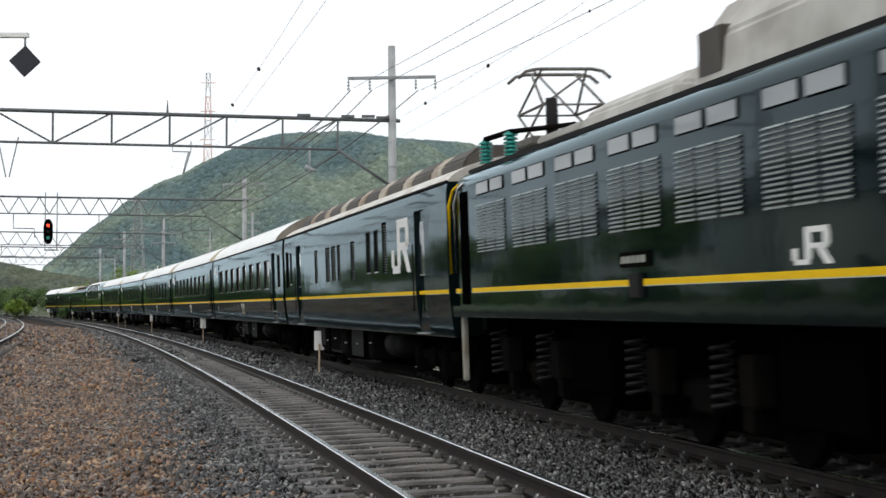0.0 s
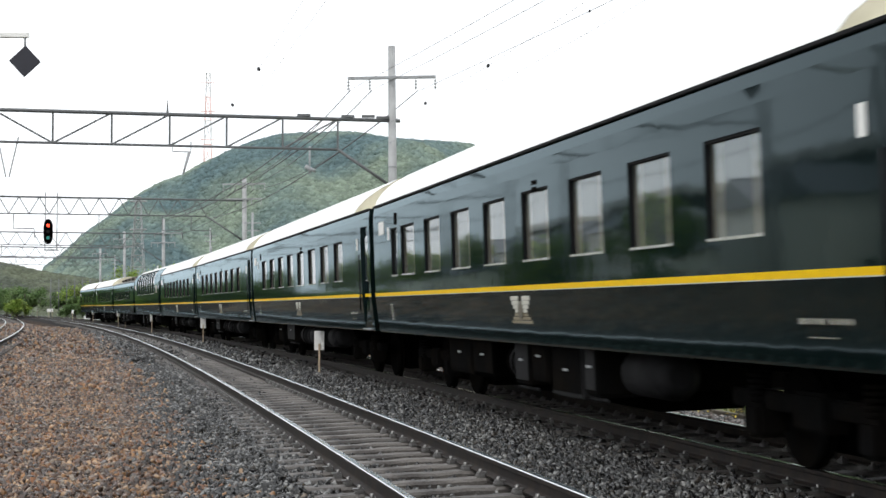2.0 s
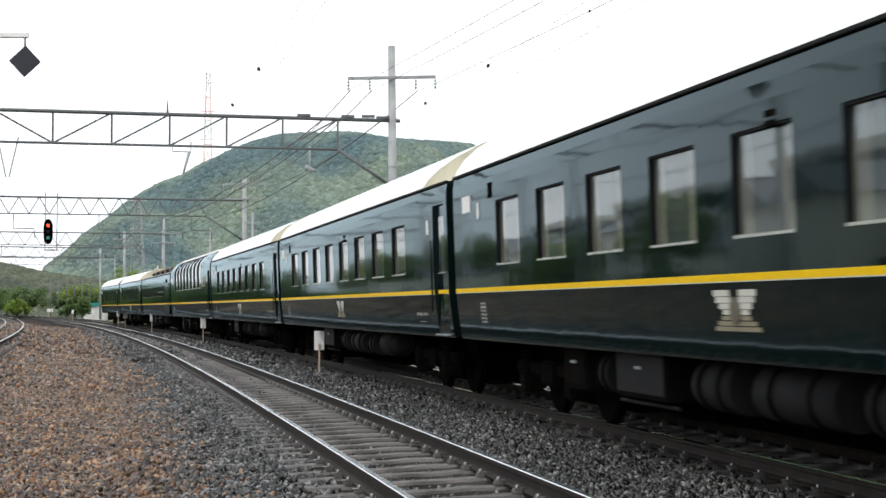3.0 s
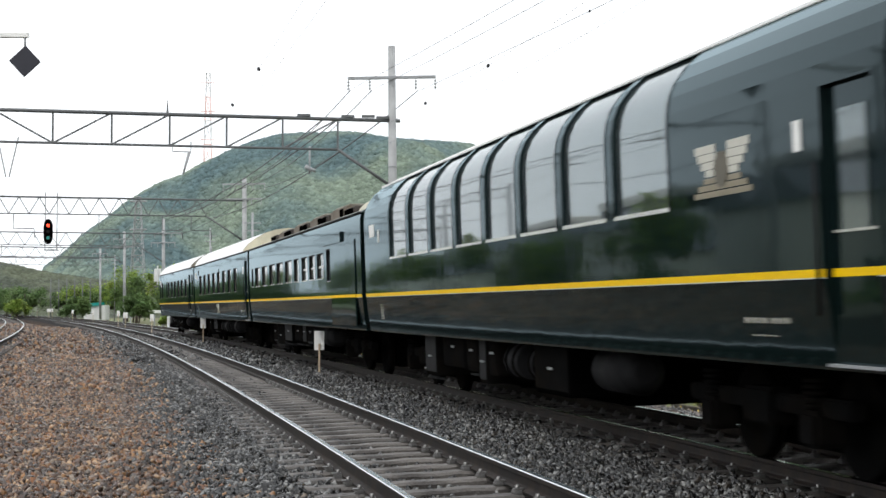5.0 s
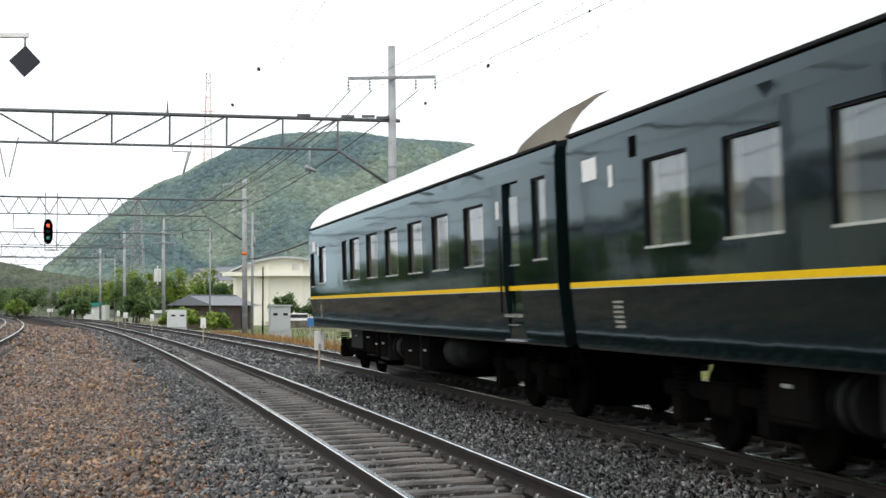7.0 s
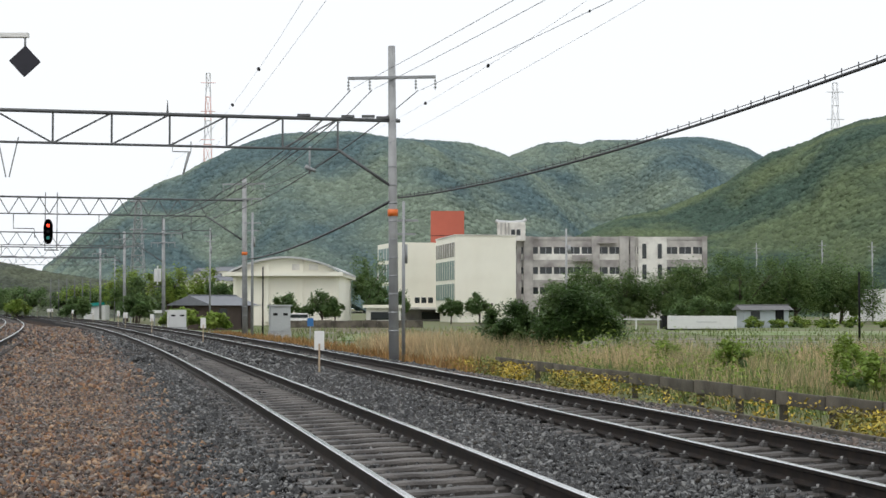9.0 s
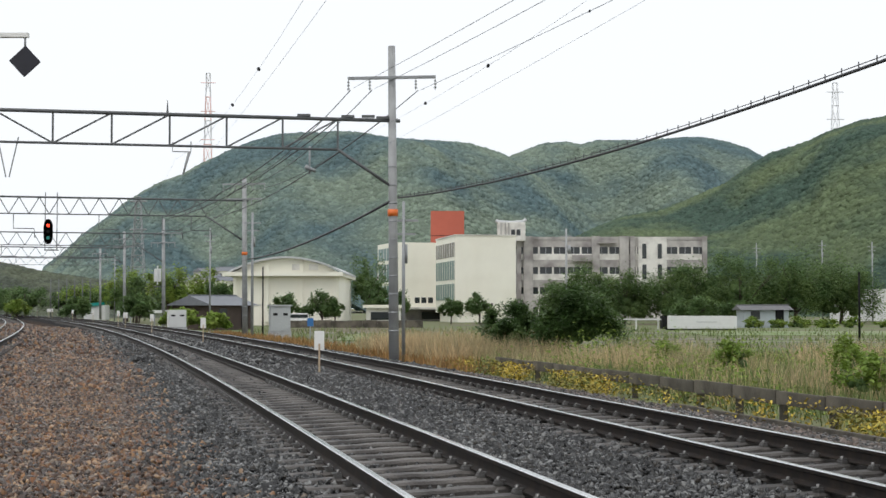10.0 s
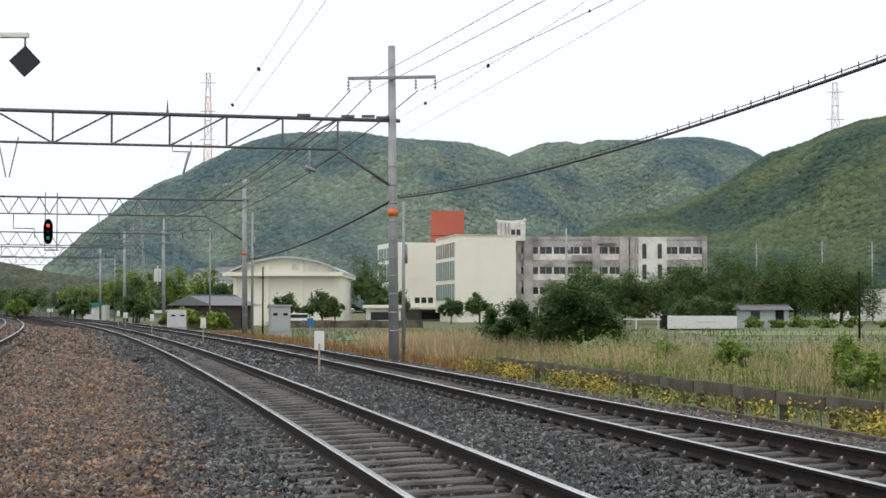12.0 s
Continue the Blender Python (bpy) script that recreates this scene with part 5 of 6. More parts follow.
RIDGE_WEST = [(-228, 27), (-218, 34), (-205, 46), (-192, 55), (-181, 64), (-173, 69), (-162, 75), (-150, 79), (-141, 84), (-129, 90), (-118, 95), (-107, 99), (-95, 102), (-82, 103), (-71, 103), (-60, 104), (-47, 103), (-30, 100), (-14, 99), (2, 98), (15, 97), (25, 94), (34, 91), (47, 83), (60, 73), (76, 60), (96, 42), (120, 20)]
RIDGE_MIDDLE = [(-2, 107), (29, 104), (44, 104), (55, 108), (68, 113), (82, 114), (93, 112), (104, 115), (119, 115), (135, 115), (150, 116), (161, 117), (176, 117), (191, 114), (203, 110), (212, 105), (233, 98), (271, 91)]
RIDGE_EAST = [(44, 26), (52, 30), (64, 35), (80, 38), (90, 42), (102, 47), (112, 54), (119, 58), (126, 60), (132, 62), (138, 65), (144, 67), (150, 69), (156, 70), (165, 72), (173, 73)]
RIDGE_FAR = [(-125, 15), (-119, 15), (-114, 14), (-110, 13), (-104, 12), (-97, 11), (-90, 10), (-82, 9), (-73, 10), (-69, 8)]


# ---- foliage ----
def leaf_material(name, a, b, rough=0.6, island=0.35):
    """Thin leaves: part of the light passes through to their other side."""
    m = material(name, a, rough, spec=0.3, vary=0.25, scale=2.0, island=island, second=b, second_scale=0.35)
    nt = m.node_tree
    body = nt.nodes["Principled BSDF"]
    back, both = nt.nodes.new("ShaderNodeBsdfTranslucent"), nt.nodes.new("ShaderNodeMixShader")
    both.inputs[0].default_value = 0.42
    nt.links.new(body.inputs["Base Color"].links[0].from_socket, back.inputs["Color"])
    nt.links.new(body.outputs[0], both.inputs[1])
    nt.links.new(back.outputs[0], both.inputs[2])
    nt.links.new(both.outputs[0], nt.nodes["Material Output"].inputs["Surface"])
    return m


def canopy_material(name, a, b, patch):
    return material(name, a, 0.95, spec=0.2, vary=0.3, scale=0.12, island=0.22, second=b, second_scale=patch, bump=0.6, bump_scale=0.9)


LEAF = leaf_material("dark_green_leaves", (0.098, 0.165, 0.058), (0.140, 0.205, 0.066))
DARK_LEAF = leaf_material("glossy_dark_leaves", (0.060, 0.110, 0.034), (0.095, 0.15, 0.042), 0.45)
LEAF_LIGHT = leaf_material("fresh_green_leaves", (0.18, 0.27, 0.05), (0.24, 0.31, 0.065))
# Blue-grey cast puts distance haze into the far hills' leaf colour.
HILL_HAZY = canopy_material("hazy_hill_canopy", (0.098, 0.150, 0.158), (0.190, 0.240, 0.188), 0.016)
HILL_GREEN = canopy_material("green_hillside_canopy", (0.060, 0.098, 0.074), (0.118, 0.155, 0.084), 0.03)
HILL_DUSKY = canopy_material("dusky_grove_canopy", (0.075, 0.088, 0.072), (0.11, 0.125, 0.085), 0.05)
for canopy in (HILL_HAZY, HILL_GREEN, HILL_DUSKY):
    canopy.node_tree.nodes["Bump"].inputs["Distance"].default_value = 2.2
DRY = material("dry_beige_grass", (0.52, 0.39, 0.22), 0.8, vary=0.3, scale=1.0, island=0.35, second=(0.30, 0.27, 0.15), second_scale=0.3)
WEED = material("yellowing_weeds", (0.40, 0.29, 0.03), 0.7, vary=0.3, scale=2.0, island=0.6, second=(0.10, 0.13, 0.03), second_scale=0.7)
GRASS = material("green_grass_blades", (0.10, 0.15, 0.035), 0.7, vary=0.3, scale=1.0, island=0.4, second=(0.15, 0.17, 0.05), second_scale=0.3)
BARK = material("grey_brown_bark", (0.09, 0.07, 0.055), 0.9, vary=0.3, scale=6, bump=0.4, bump_scale=12)
LEAF_V = np.array([(-0.5, 0, 0), (0, -0.28, 0.06), (0.5, 0, 0), (0, 0.28, 0.06)])
LEAF_F = [(0, 1, 2, 3)]


def dome(level):
    bm = bmesh.new()
    bmesh.ops.create_icosphere(bm, subdivisions=level, radius=1.0)
    bm.verts.index_update()
    rr = np.random.RandomState(5)
    v = np.array([tuple(x.co) for x in bm.verts])
    v *= 1 + 0.28 * (rr.rand(len(v), 1) - 0.5)
    f = [tuple(x.index for x in p.verts) for p in bm.faces]
    bm.free()
    return v, f


DOME_V, DOME_F = dome(2)
CLUMP_V, CLUMP_F = dome(1)


def crown_points(n, rx, ry, rz, clumps, spread):
    """Leaf places in uneven clumps over an ellipsoid's upper shell."""
    c = RNG.randn(clumps, 3)
    c /= np.linalg.norm(c, axis=1, keepdims=True)
    c[:, 2] = np.abs(c[:, 2]) * 1.15 - 0.25
    c *= (0.55 + 0.42 * RNG.rand(clumps, 1))
    which = RNG.randint(0, clumps, n)
    p = c[which] + RNG.randn(n, 3) * spread * (0.6 + 0.8 * RNG.rand(clumps)[which][:, None])
    return p * np.array([[rx, ry, rz]])


def tree(x, y, z, height, rx, rz, leaves, leaf, mat, label, name="tree", trunk=True, clumps=26, ry=None, group="trees"):
    t = thing(name, pose(x, y, z), label, name.replace("_", " "), group)
    base = height - rz
    if trunk:
        bm = bmesh.new()
        rod(bm, (0, 0, -0.5), (0.1, 0, base * 0.6), 0.035 * height, 0.026 * height, n=9)
        rod(bm, (0.1, 0, base * 0.6), (0, 0, height * 0.8), 0.026 * height, 0.006 * height, n=8)
        part("trunk", bm, BARK, t)
        for k in range(5):
            a = RNG.rand() * 6.28
            z0 = base * (0.5 + 0.12 * k)
            part("limb", rod(bmesh.new(), (0.05, 0, z0), (math.cos(a) * rx * 0.7, math.sin(a) * rx * 0.7, z0 + rz * 0.7), 0.014 * height, 0.004 * height, n=6), BARK, t)
    p = crown_points(leaves, rx, ry or rx, rz, clumps, 0.115)
    p[:, 2] += base + rz * 0.1
    sz = leaf * (0.6 + 0.8 * RNG.rand(leaves, 1)) * np.ones((1, 3))
    many("crown", LEAF_V, LEAF_F, placed(p, sz, 0.75), mat, "", "", t)
    core = crown_points(60, rx * 0.5, (ry or rx) * 0.5, rz * 0.55, 20, 0.05)
    core[:, 2] += base
    many("inner_foliage", DOME_V, DOME_F, placed(core, np.full((60, 3), rx * 0.11) * (0.7 + 0.6 * RNG.rand(60, 1)), 0.5), LEAF, "", "", t)
    return t


def hill(name, ridge, y, foot, count, r0, r1, label, mat):
    """A wooded hill whose crest follows (x, z) points at distance y; crowns of trees cover it."""
    rx, rz = np.array([p[0] for p in ridge], float), np.array([p[1] for p in ridge], float)
    xs = np.linspace(rx[0], rx[-1], 90)
    vs = np.linspace(0, 1.25, 26)
    bm = bmesh.new()

    def height(x, v):
        top = np.interp(x, rx, rz) - 0.55 * r1
        lump = 0.07 * math.sin(x * 0.031 + 2.0) * math.sin(3.0 * v) + 0.05 * math.sin(x * 0.075 + 5 * v)
        return top * (math.sin(min(v, 1.0) * math.pi / 2) ** 1.5 + lump * 1.2 * max(0.0, min(1.0, (0.82 - v) * 5))) * (1 if v <= 1 else 1 - (v - 1) * 1.6) - 1

    rows = [[bm.verts.new((x * (1 - foot * (1 - v) / y), y - foot * (1 - v), height(x, v))) for x in xs] for v in vs]
    for a, b in zip(rows, rows[1:]):
        for i in range(len(xs) - 1):
            bm.faces.new((a[i], a[i + 1], b[i + 1], b[i]))
    t = tagged(part(name, bm, mat, None, smooth=True), label, "hill", kind="structure")
    u, v = RNG.rand(count), RNG.rand(count) ** 0.62 * 1.03
    v[: count // 8] = 0.96 + 0.06 * RNG.rand(count // 8)
    x = rx[0] + u * (rx[-1] - rx[0])
    pos = np.array([(a * (1 - foot * (1 - b) / y), y - foot * (1 - b), height(a, b)) for a, b in zip(x, v)])
    r = (r0 + (r1 - r0) * RNG.rand(count, 1) ** 1.6) * (0.85 + 0.3 * RNG.rand(count, 3)) * np.array([[1.0, 1.0, 0.8]])
    pos[:, 2] -= 0.40 * r[:, 2]
    pos[:, 1] += 0.35 * r[:, 1]
    ob = many("hill_trees", CLUMP_V, CLUMP_F, placed(pos, r, 0.35), mat, "dense green tree canopy covering a hill", "wooded hillside")
    ob.data.polygons.foreach_set("use_smooth", [True] * len(ob.data.polygons))


hill("hill_west", RIDGE_WEST, 900, 260, 26000, 1.0, 3.1, "large wooded hill behind the railway", HILL_HAZY)
hill("hill_middle", RIDGE_MIDDLE, 1050, 260, 18000, 1.1, 3.5, "wooded ridge behind the school", HILL_HAZY)
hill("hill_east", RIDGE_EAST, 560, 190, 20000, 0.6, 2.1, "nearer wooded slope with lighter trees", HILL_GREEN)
hill("hill_low", RIDGE_FAR, 420, 90, 4000, 0.5, 1.6, "low wooded rise beyond the curve", HILL_DUSKY)


# ---- buildings ----
CREAM_WALL = material("cream_rendered_wall", (0.86, 0.84, 0.74), 0.8, vary=0.05, scale=0.5, second=(0.83, 0.805, 0.70), second_scale=0.2)
GREY_WALL = material("stained_concrete_wall", (0.47, 0.45, 0.43), 0.85, vary=0.25, scale=0.8, second=(0.27, 0.25, 0.245), second_scale=0.35)
PALE_WALL = material("pale_wall_panel", (0.76, 0.745, 0.70), 0.8, vary=0.1, scale=0.7, second=(0.54, 0.52, 0.49), second_scale=0.5)
RED_WALL = material("brick_red_wall", (0.46, 0.115, 0.075), 0.8, vary=0.08, scale=1)
DARK_GLASS = material("dark_window_glass", (0.03, 0.035, 0.038), 0.08, vary=0.2)
TEAL_GLASS = material("teal_tinted_glass", (0.045, 0.15, 0.13), 0.30, vary=0.3, scale=0.5)
BROWN_WOOD = material("dark_brown_boards", (0.060, 0.042, 0.034), 0.8, vary=0.25, scale=3)
GREY_TILE = material("blue_grey_roof_tiles", (0.17, 0.18, 0.20), 0.6, vary=0.2, scale=3)
STEEL_ROOF = material("pale_sheet_roof", (0.50, 0.51, 0.52), 0.5, vary=0.1)


def storeyed(name, m, w, d, h, floors, label, wall, band, bays, glass=None, z0=0.0, group="", lo=0.48, hi=0.92):
    """A building with storeys: window bands set back between wall bands, split by piers."""
    t = thing(name, m, label, "building", group)
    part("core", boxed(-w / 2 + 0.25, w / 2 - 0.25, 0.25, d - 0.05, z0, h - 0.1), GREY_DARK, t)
    fh = (h - 0.5) / floors
    for k in range(floors):
        zb = k * fh
        part("wall", boxed(-w / 2, w / 2, 0, d, zb + z0 if k == 0 else zb, zb + fh * lo), band, t)
        for i in range(bays):
            a, b = -w / 2 + w * i / bays, -w / 2 + w * (i + 1) / bays
            wd = part("window", boxed(a + 0.15, b - 0.15, 0.16, 0.22, zb + fh * lo, zb + fh * hi), DARK_GLASS if glass is None else glass, t)
            part("mullion", boxed((a + b) / 2 - 0.05, (a + b) / 2 + 0.05, 0.10, 0.16, zb + fh * lo, zb + fh * hi), STEEL, wd)
            part("pier", boxed(a - 0.15, a + 0.15, 0.004, 0.24, zb + fh * lo, zb + fh * hi), band, t)
        part("lintel", boxed(-w / 2, w / 2, 0, d, zb + fh * hi, zb + fh), wall, t)
    part("parapet", boxed(-w / 2 - 0.1, w / 2 + 0.1, -0.1, d + 0.1, floors * fh, h, 0.02), wall, t)
    return t


SCHOOL = storeyed("school_building", pose(28.0, 265, -0.7), 33.0, 12, 14.1, 4, "long stained concrete school building with window bands", GREY_WALL, PALE_WALL, 14, lo=0.30, hi=0.64)
for x, w in ((-13.6, 1.6), (-15.2, 0.8), (-2.2, 1.3), (2.6, 1.6), (4.0, 0.8), (16.2, 0.8)):
    part("pilaster", boxed(x - w / 2, x + w / 2, -0.5, 0.0, 0, 14.2), GREY_WALL, SCHOOL)
for x0, x1 in ((5.0, 9.8),):
    part("stair_wall", boxed(x0, x1, -0.35, 0.0, 0, 14.05), PALE_WALL, SCHOOL)
    for x in (6.0, 8.6):
        for k in range(3):
            part("slit_window", boxed(x - 0.35, x + 0.35, -0.40, -0.34, 3.4 + 3.5 * k, 5.9 + 3.5 * k), DARK_GLASS, SCHOOL)
part("balcony", boxed(-6.2, -2.9, -1.0, 0.0, 9.9, 11.0), GREY_WALL, SCHOOL)
part("canopy", boxed(-2.0, 1.2, -0.8, 0.0, 12.95, 13.2), GREY_WALL, SCHOOL)
TOP = thing("roof_tower", pose(11.5, 262, 12.6), "small white rooftop tower with an upturned roof", "building")
part("wall", boxed(-2.3, 2.3, 0, 4, 0, 3.1, 0.02), PALE_WALL, TOP)
part("roof", tube([(-2.6, 2, 3.55), (-2.2, 2, 3.25), (0, 2, 3.12), (2.0, 2, 3.3), (2.5, 2, 3.75)], 0.32, 8), STEEL_ROOF, TOP)
for x in (-0.1, 0.8):
    part("window", boxed(x, x + 0.65, -0.04, 0.02, 0.9, 1.9), DARK_GLASS, TOP)
for x in (-1.9, -1.2, -0.6):
    part("pier", boxed(x, x + 0.22, -0.2, 0, 0, 3.0), GREY_WALL, TOP)

WHITE_BLOCK = thing("white_school_block", pose(1.82, 230, -0.75, 0, 0, 10), "plain cream school block with teal glazing", "building")
part("wall", boxed(0, 9.1, 0, 17, 1.4, 12.78, 0.03), CREAM_WALL, WHITE_BLOCK)
part("base", boxed(0.5, 9.0, 0.2, 16, -0.2, 1.4), CREAM_WALL, WHITE_BLOCK)
part("coping", boxed(-0.12, 9.22, -0.12, 17.1, 12.78, 12.92), PALE_WALL, WHITE_BLOCK)
for k, (a, b, m) in enumerate(((3.3, 5.7, TEAL_GLASS), (6.3, 9.1, TEAL_GLASS), (9.7, 11.8, DARK_GLASS))):
    for i in range(8):
        w = part("window", boxed(-0.06, -0.01, 0.6 + 2.0 * i, 2.5 + 2.0 * i, a, b), m, WHITE_BLOCK)
        part("mullion", boxed(-0.12, -0.06, 0.45 + 2.0 * i, 0.6 + 2.0 * i, a, b), PALE_WALL, w)
for x in (3.8, 5.3):
    part("vent", boxed(x, x + 0.3, -0.05, 0, 2.4, 2.8), GREY_DARK, WHITE_BLOCK)
LEFT_BLOCK = thing("white_school_block", pose(-7.8, 250, -0.75, 0, 0, 15), "plain cream school wing with teal glazing", "building")
part("wall", boxed(0, 9.0, 0, 12, 2.2, 12.6, 0.03), CREAM_WALL, LEFT_BLOCK)
part("ground_floor", boxed(0.3, 14, 1.5, 15, -0.2, 2.2), GREY_WALL, LEFT_BLOCK)
part("canopy", boxed(-1.5, 14, -2.5, 2.0, 1.9, 2.25), PALE_WALL, LEFT_BLOCK)
for z0, z1 in ((2.8, 5.7), (6.3, 9.2), (9.8, 11.8)):
    for i in range(5):
        w = part("window", boxed(-0.06, -0.01, 0.8 + 2.1 * i, 2.7 + 2.1 * i, z0, z1), TEAL_GLASS, LEFT_BLOCK)
        part("mullion", boxed(-0.12, -0.06, 0.65 + 2.1 * i, 0.8 + 2.1 * i, z0, z1), PALE_WALL, w)
for i in range(3):
    part("window", boxed(3.4 + 1.1 * i, 4.2 + 1.1 * i, -0.05, 0.02, 2.9, 3.8), DARK_GLASS, LEFT_BLOCK)
part("window", boxed(4.9, 8.2, 1.42, 1.5, 0.3, 1.5), DARK_GLASS, LEFT_BLOCK)
RED = thing("stair_tower", pose(0.7, 262, 8.0), "brick-red rendered stair tower behind the school", "building")
part("wall", boxed(-2.75, 2.85, 0, 5, -8.6, 9.6, 0.03), RED_WALL, RED)
part("joint", boxed(-2.76, 2.86, -0.02, 0.02, 5.4, 5.5), GREY_DARK, RED)

GYM = thing("gymnasium", pose(-19.0, 190, -0.35), "cream gymnasium with a low arched roof", "building")
part("wall", boxed(-6.9, 6.9, 0, 26, -0.5, 5.6, 0.03), CREAM_WALL, GYM)
part("eave", boxed(-8.0, 7.5, -1.1, 27, 5.55, 6.05, 0.03), CREAM_WALL, GYM)


def arch(hw, z0, rise, y0, y1, thick):
    bm = bmesh.new()
    pts = [(-hw + 2 * hw * i / 24, z0 + rise * (1 - (2 * i / 24 - 1) ** 2)) for i in range(25)]
    lo = [(x, z - thick) for x, z in pts]
    ring = pts + lo[::-1]
    a = [bm.verts.new((x, y0, z)) for x, z in ring]
    b = [bm.verts.new((x, y1, z)) for x, z in ring]
    for i in range(len(ring)):
        bm.faces.new((a[i], a[(i + 1) % len(ring)], b[(i + 1) % len(ring)], b[i]))
    for i in range(24):
        j = len(ring) - 1 - i
        bm.faces.new((a[i], a[i + 1], a[j - 1], a[j]))
        bm.faces.new((b[i], b[j], b[j - 1], b[i + 1]))
    bmesh.ops.recalc_face_normals(bm, faces=bm.faces)
    return bm


part("roof", arch(7.6, 6.1, 1.85, -0.9, 26.5, 0.22), STEEL_ROOF, GYM, "pale arched roof")
part("gable", arch(7.0, 6.0, 1.75, 0.05, 0.35, 0.9), CREAM_WALL, GYM)
part("gable_wall", boxed(-5.6, 5.6, 0.1, 0.3, 6.0, 7.0), CREAM_WALL, GYM)
for x in (-6.7, -2.5, 2.0, 6.5):
    part("pier", boxed(x - 0.22, x + 0.22, -0.35, 0, 0, 5.55), CREAM_WALL, GYM)
    if abs(x) < 5:
        part("pier", boxed(x - 0.22, x + 0.22, -0.3, 0.02, 6.05, 7.4), CREAM_WALL, GYM)
for x in (-5.5, 0.8, 3.0):
    part("vent", boxed(x, x + 1.2, -0.06, 0.09, 6.3, 7.0), PALE_WALL, GYM)
GYM.scale.x = 0.92
part("string_course", boxed(-6.9, 6.9, -0.08, 0, 2.0, 2.15), PALE_WALL, GYM)


def house(x, y, z, w, d, h, rise, turn, wall, roof, label):
    t = thing("house", pose(x, y, z, 0, 0, turn), label, "house")
    part("wall", boxed(-w / 2, w / 2, -d / 2, d / 2, min(-0.6, -z - 0.8), h), wall, t)
    bm = bmesh.new()
    e = 0.45
    v = [bm.verts.new(p) for p in ((-w / 2 - e, -d / 2 - e, h), (w / 2 + e, -d / 2 - e, h), (w / 2 + e, d / 2 + e, h), (-w / 2 - e, d / 2 + e, h), (-w / 2 - e, 0, h + rise), (w / 2 + e, 0, h + rise))]
    for f in ((0, 1, 5, 4), (2, 3, 4, 5), (1, 2, 5), (3, 0, 4), (3, 2, 1, 0)):
        bm.faces.new([v[i] for i in f])
    part("roof", bm, roof, t)
    part("ridge", boxed(-w / 2 - e, w / 2 + e, -0.12, 0.12, h + rise - 0.04, h + rise + 0.1), roof, t)
    part("window", boxed(-w / 4 - 0.5, -w / 4 + 0.5, -d / 2 - 0.04, -d / 2 + 0.02, 0.9, 1.8), DARK_GLASS, t)
    part("door", boxed(w / 5, w / 5 + 0.9, -d / 2 - 0.04, -d / 2 + 0.02, 0, 2.0), GREY_DARK, t)
    return t


HUT_WALL = material("pale_blue_grey_boards", (0.42, 0.47, 0.49), 0.8, vary=0.2, scale=1.5)
HUT_ROOF = material("faded_grey_sheet_roof", (0.13, 0.13, 0.135), 0.7, vary=0.2, scale=2)
house(-22.3, 152, -0.5, 5.4, 5.6, 2.1, 0.95, 52, BROWN_WOOD, GREY_TILE, "dark brown wooden shed with a grey tiled roof")
house(34.6, 170, -0.75, 4.9, 3.2, 1.9, 0.5, 4, HUT_WALL, HUT_ROOF, "small pale farm hut with a grey roof")
for i, (x, y, z) in enumerate(((-78, 480, 7), (-72, 485, 8), (-66, 478, 7), (-75, 495, 10), (-69, 498, 10.5), (-63, 490, 9), (-58, 480, 7))):
    house(x, y, z, 5.5, 5, 2.6, 1.3, 15 * (i % 4), PALE_WALL if i % 2 else CREAM_WALL, GREY_TILE, "distant pale house with a grey tiled roof")
house(-62.5, 714, 23.5, 5.5, 4, 3.2, 1.9, 8, PALE_WALL, GREY_TILE, "small pale hillside shrine with a grey tiled roof")
VAN = thing("storage_container", pose(24.6, 150, -0.62), "long pale blue-white storage container in the field", "container")
part("body", boxed(-3.3, 3.3, -1.1, 1.1, 0.0, 1.22, 0.03), WHITE_CAB, VAN)
part("lettering", boxed(-0.6, 1.4, -1.12, -1.10, 0.62, 0.68), GREY_CAB, VAN, "faint grey lettering bar")
part("end_frame", boxed(-3.75, -3.3, -0.9, 0.9, 0.0, 1.25, 0.02), GREY_DARK, VAN)
part("skid", boxed(-3.2, 3.2, -0.9, 0.9, -0.2, 0.0), GREY_DARK, VAN)
WALLW = thing("white_boundary_wall", pose(61.5, 225, -0.5), "low white boundary wall by the trees", "wall")
part("wall", boxed(-6, 8, 0, 0.25, 0, 4.6), WHITE_CAB, WALLW)
SHED = thing("shed", pose(-51.5, 232, -0.4), "small white and teal sheeted shed", "shed")
part("wall", boxed(-1.6, 1.6, 0, 3, 0, 2.2, 0.02), WHITE_CAB, SHED)
part("roof", boxed(-1.8, 1.2, -0.3, 3.2, 2.0, 2.5, 0.05, pose(0, 0, 0, 0, -8, 0)), TEAL, SHED, "teal sheet roof")
RL = thing("guard_rail", pose(-36, 190, -0.2), "low white roadside guard rail", "railing")
part("rail", boxed(-2, 10.5, -0.06, 0.06, 0.95, 1.3, 0.02), WHITE_CAB, RL)
for i in range(5):
    part("post", boxed(-1.9 + 2.9 * i, -1.78 + 2.9 * i, 0.06, 0.18, -0.5, 1.2), STEEL, RL)
FR = thing("field_fence", pose(16.8, 150, -0.75), "low white rail fence across the field", "fence")
part("rail", boxed(-0.6, 6.3, -0.04, 0.04, 0.95, 1.1), WHITE_CAB, FR)
for i in range(4):
    part("post", boxed(-0.5 + 2.1 * i, -0.38 + 2.1 * i, -0.05, 0.05, 0, 1.15), WHITE_CAB, FR)
BLUE = material("blue_enamel", (0.03, 0.15, 0.40), 0.5)
BX = thing("notice_box", pose(-8.7, 103, -0.6), "small blue notice box on a post", "notice box")
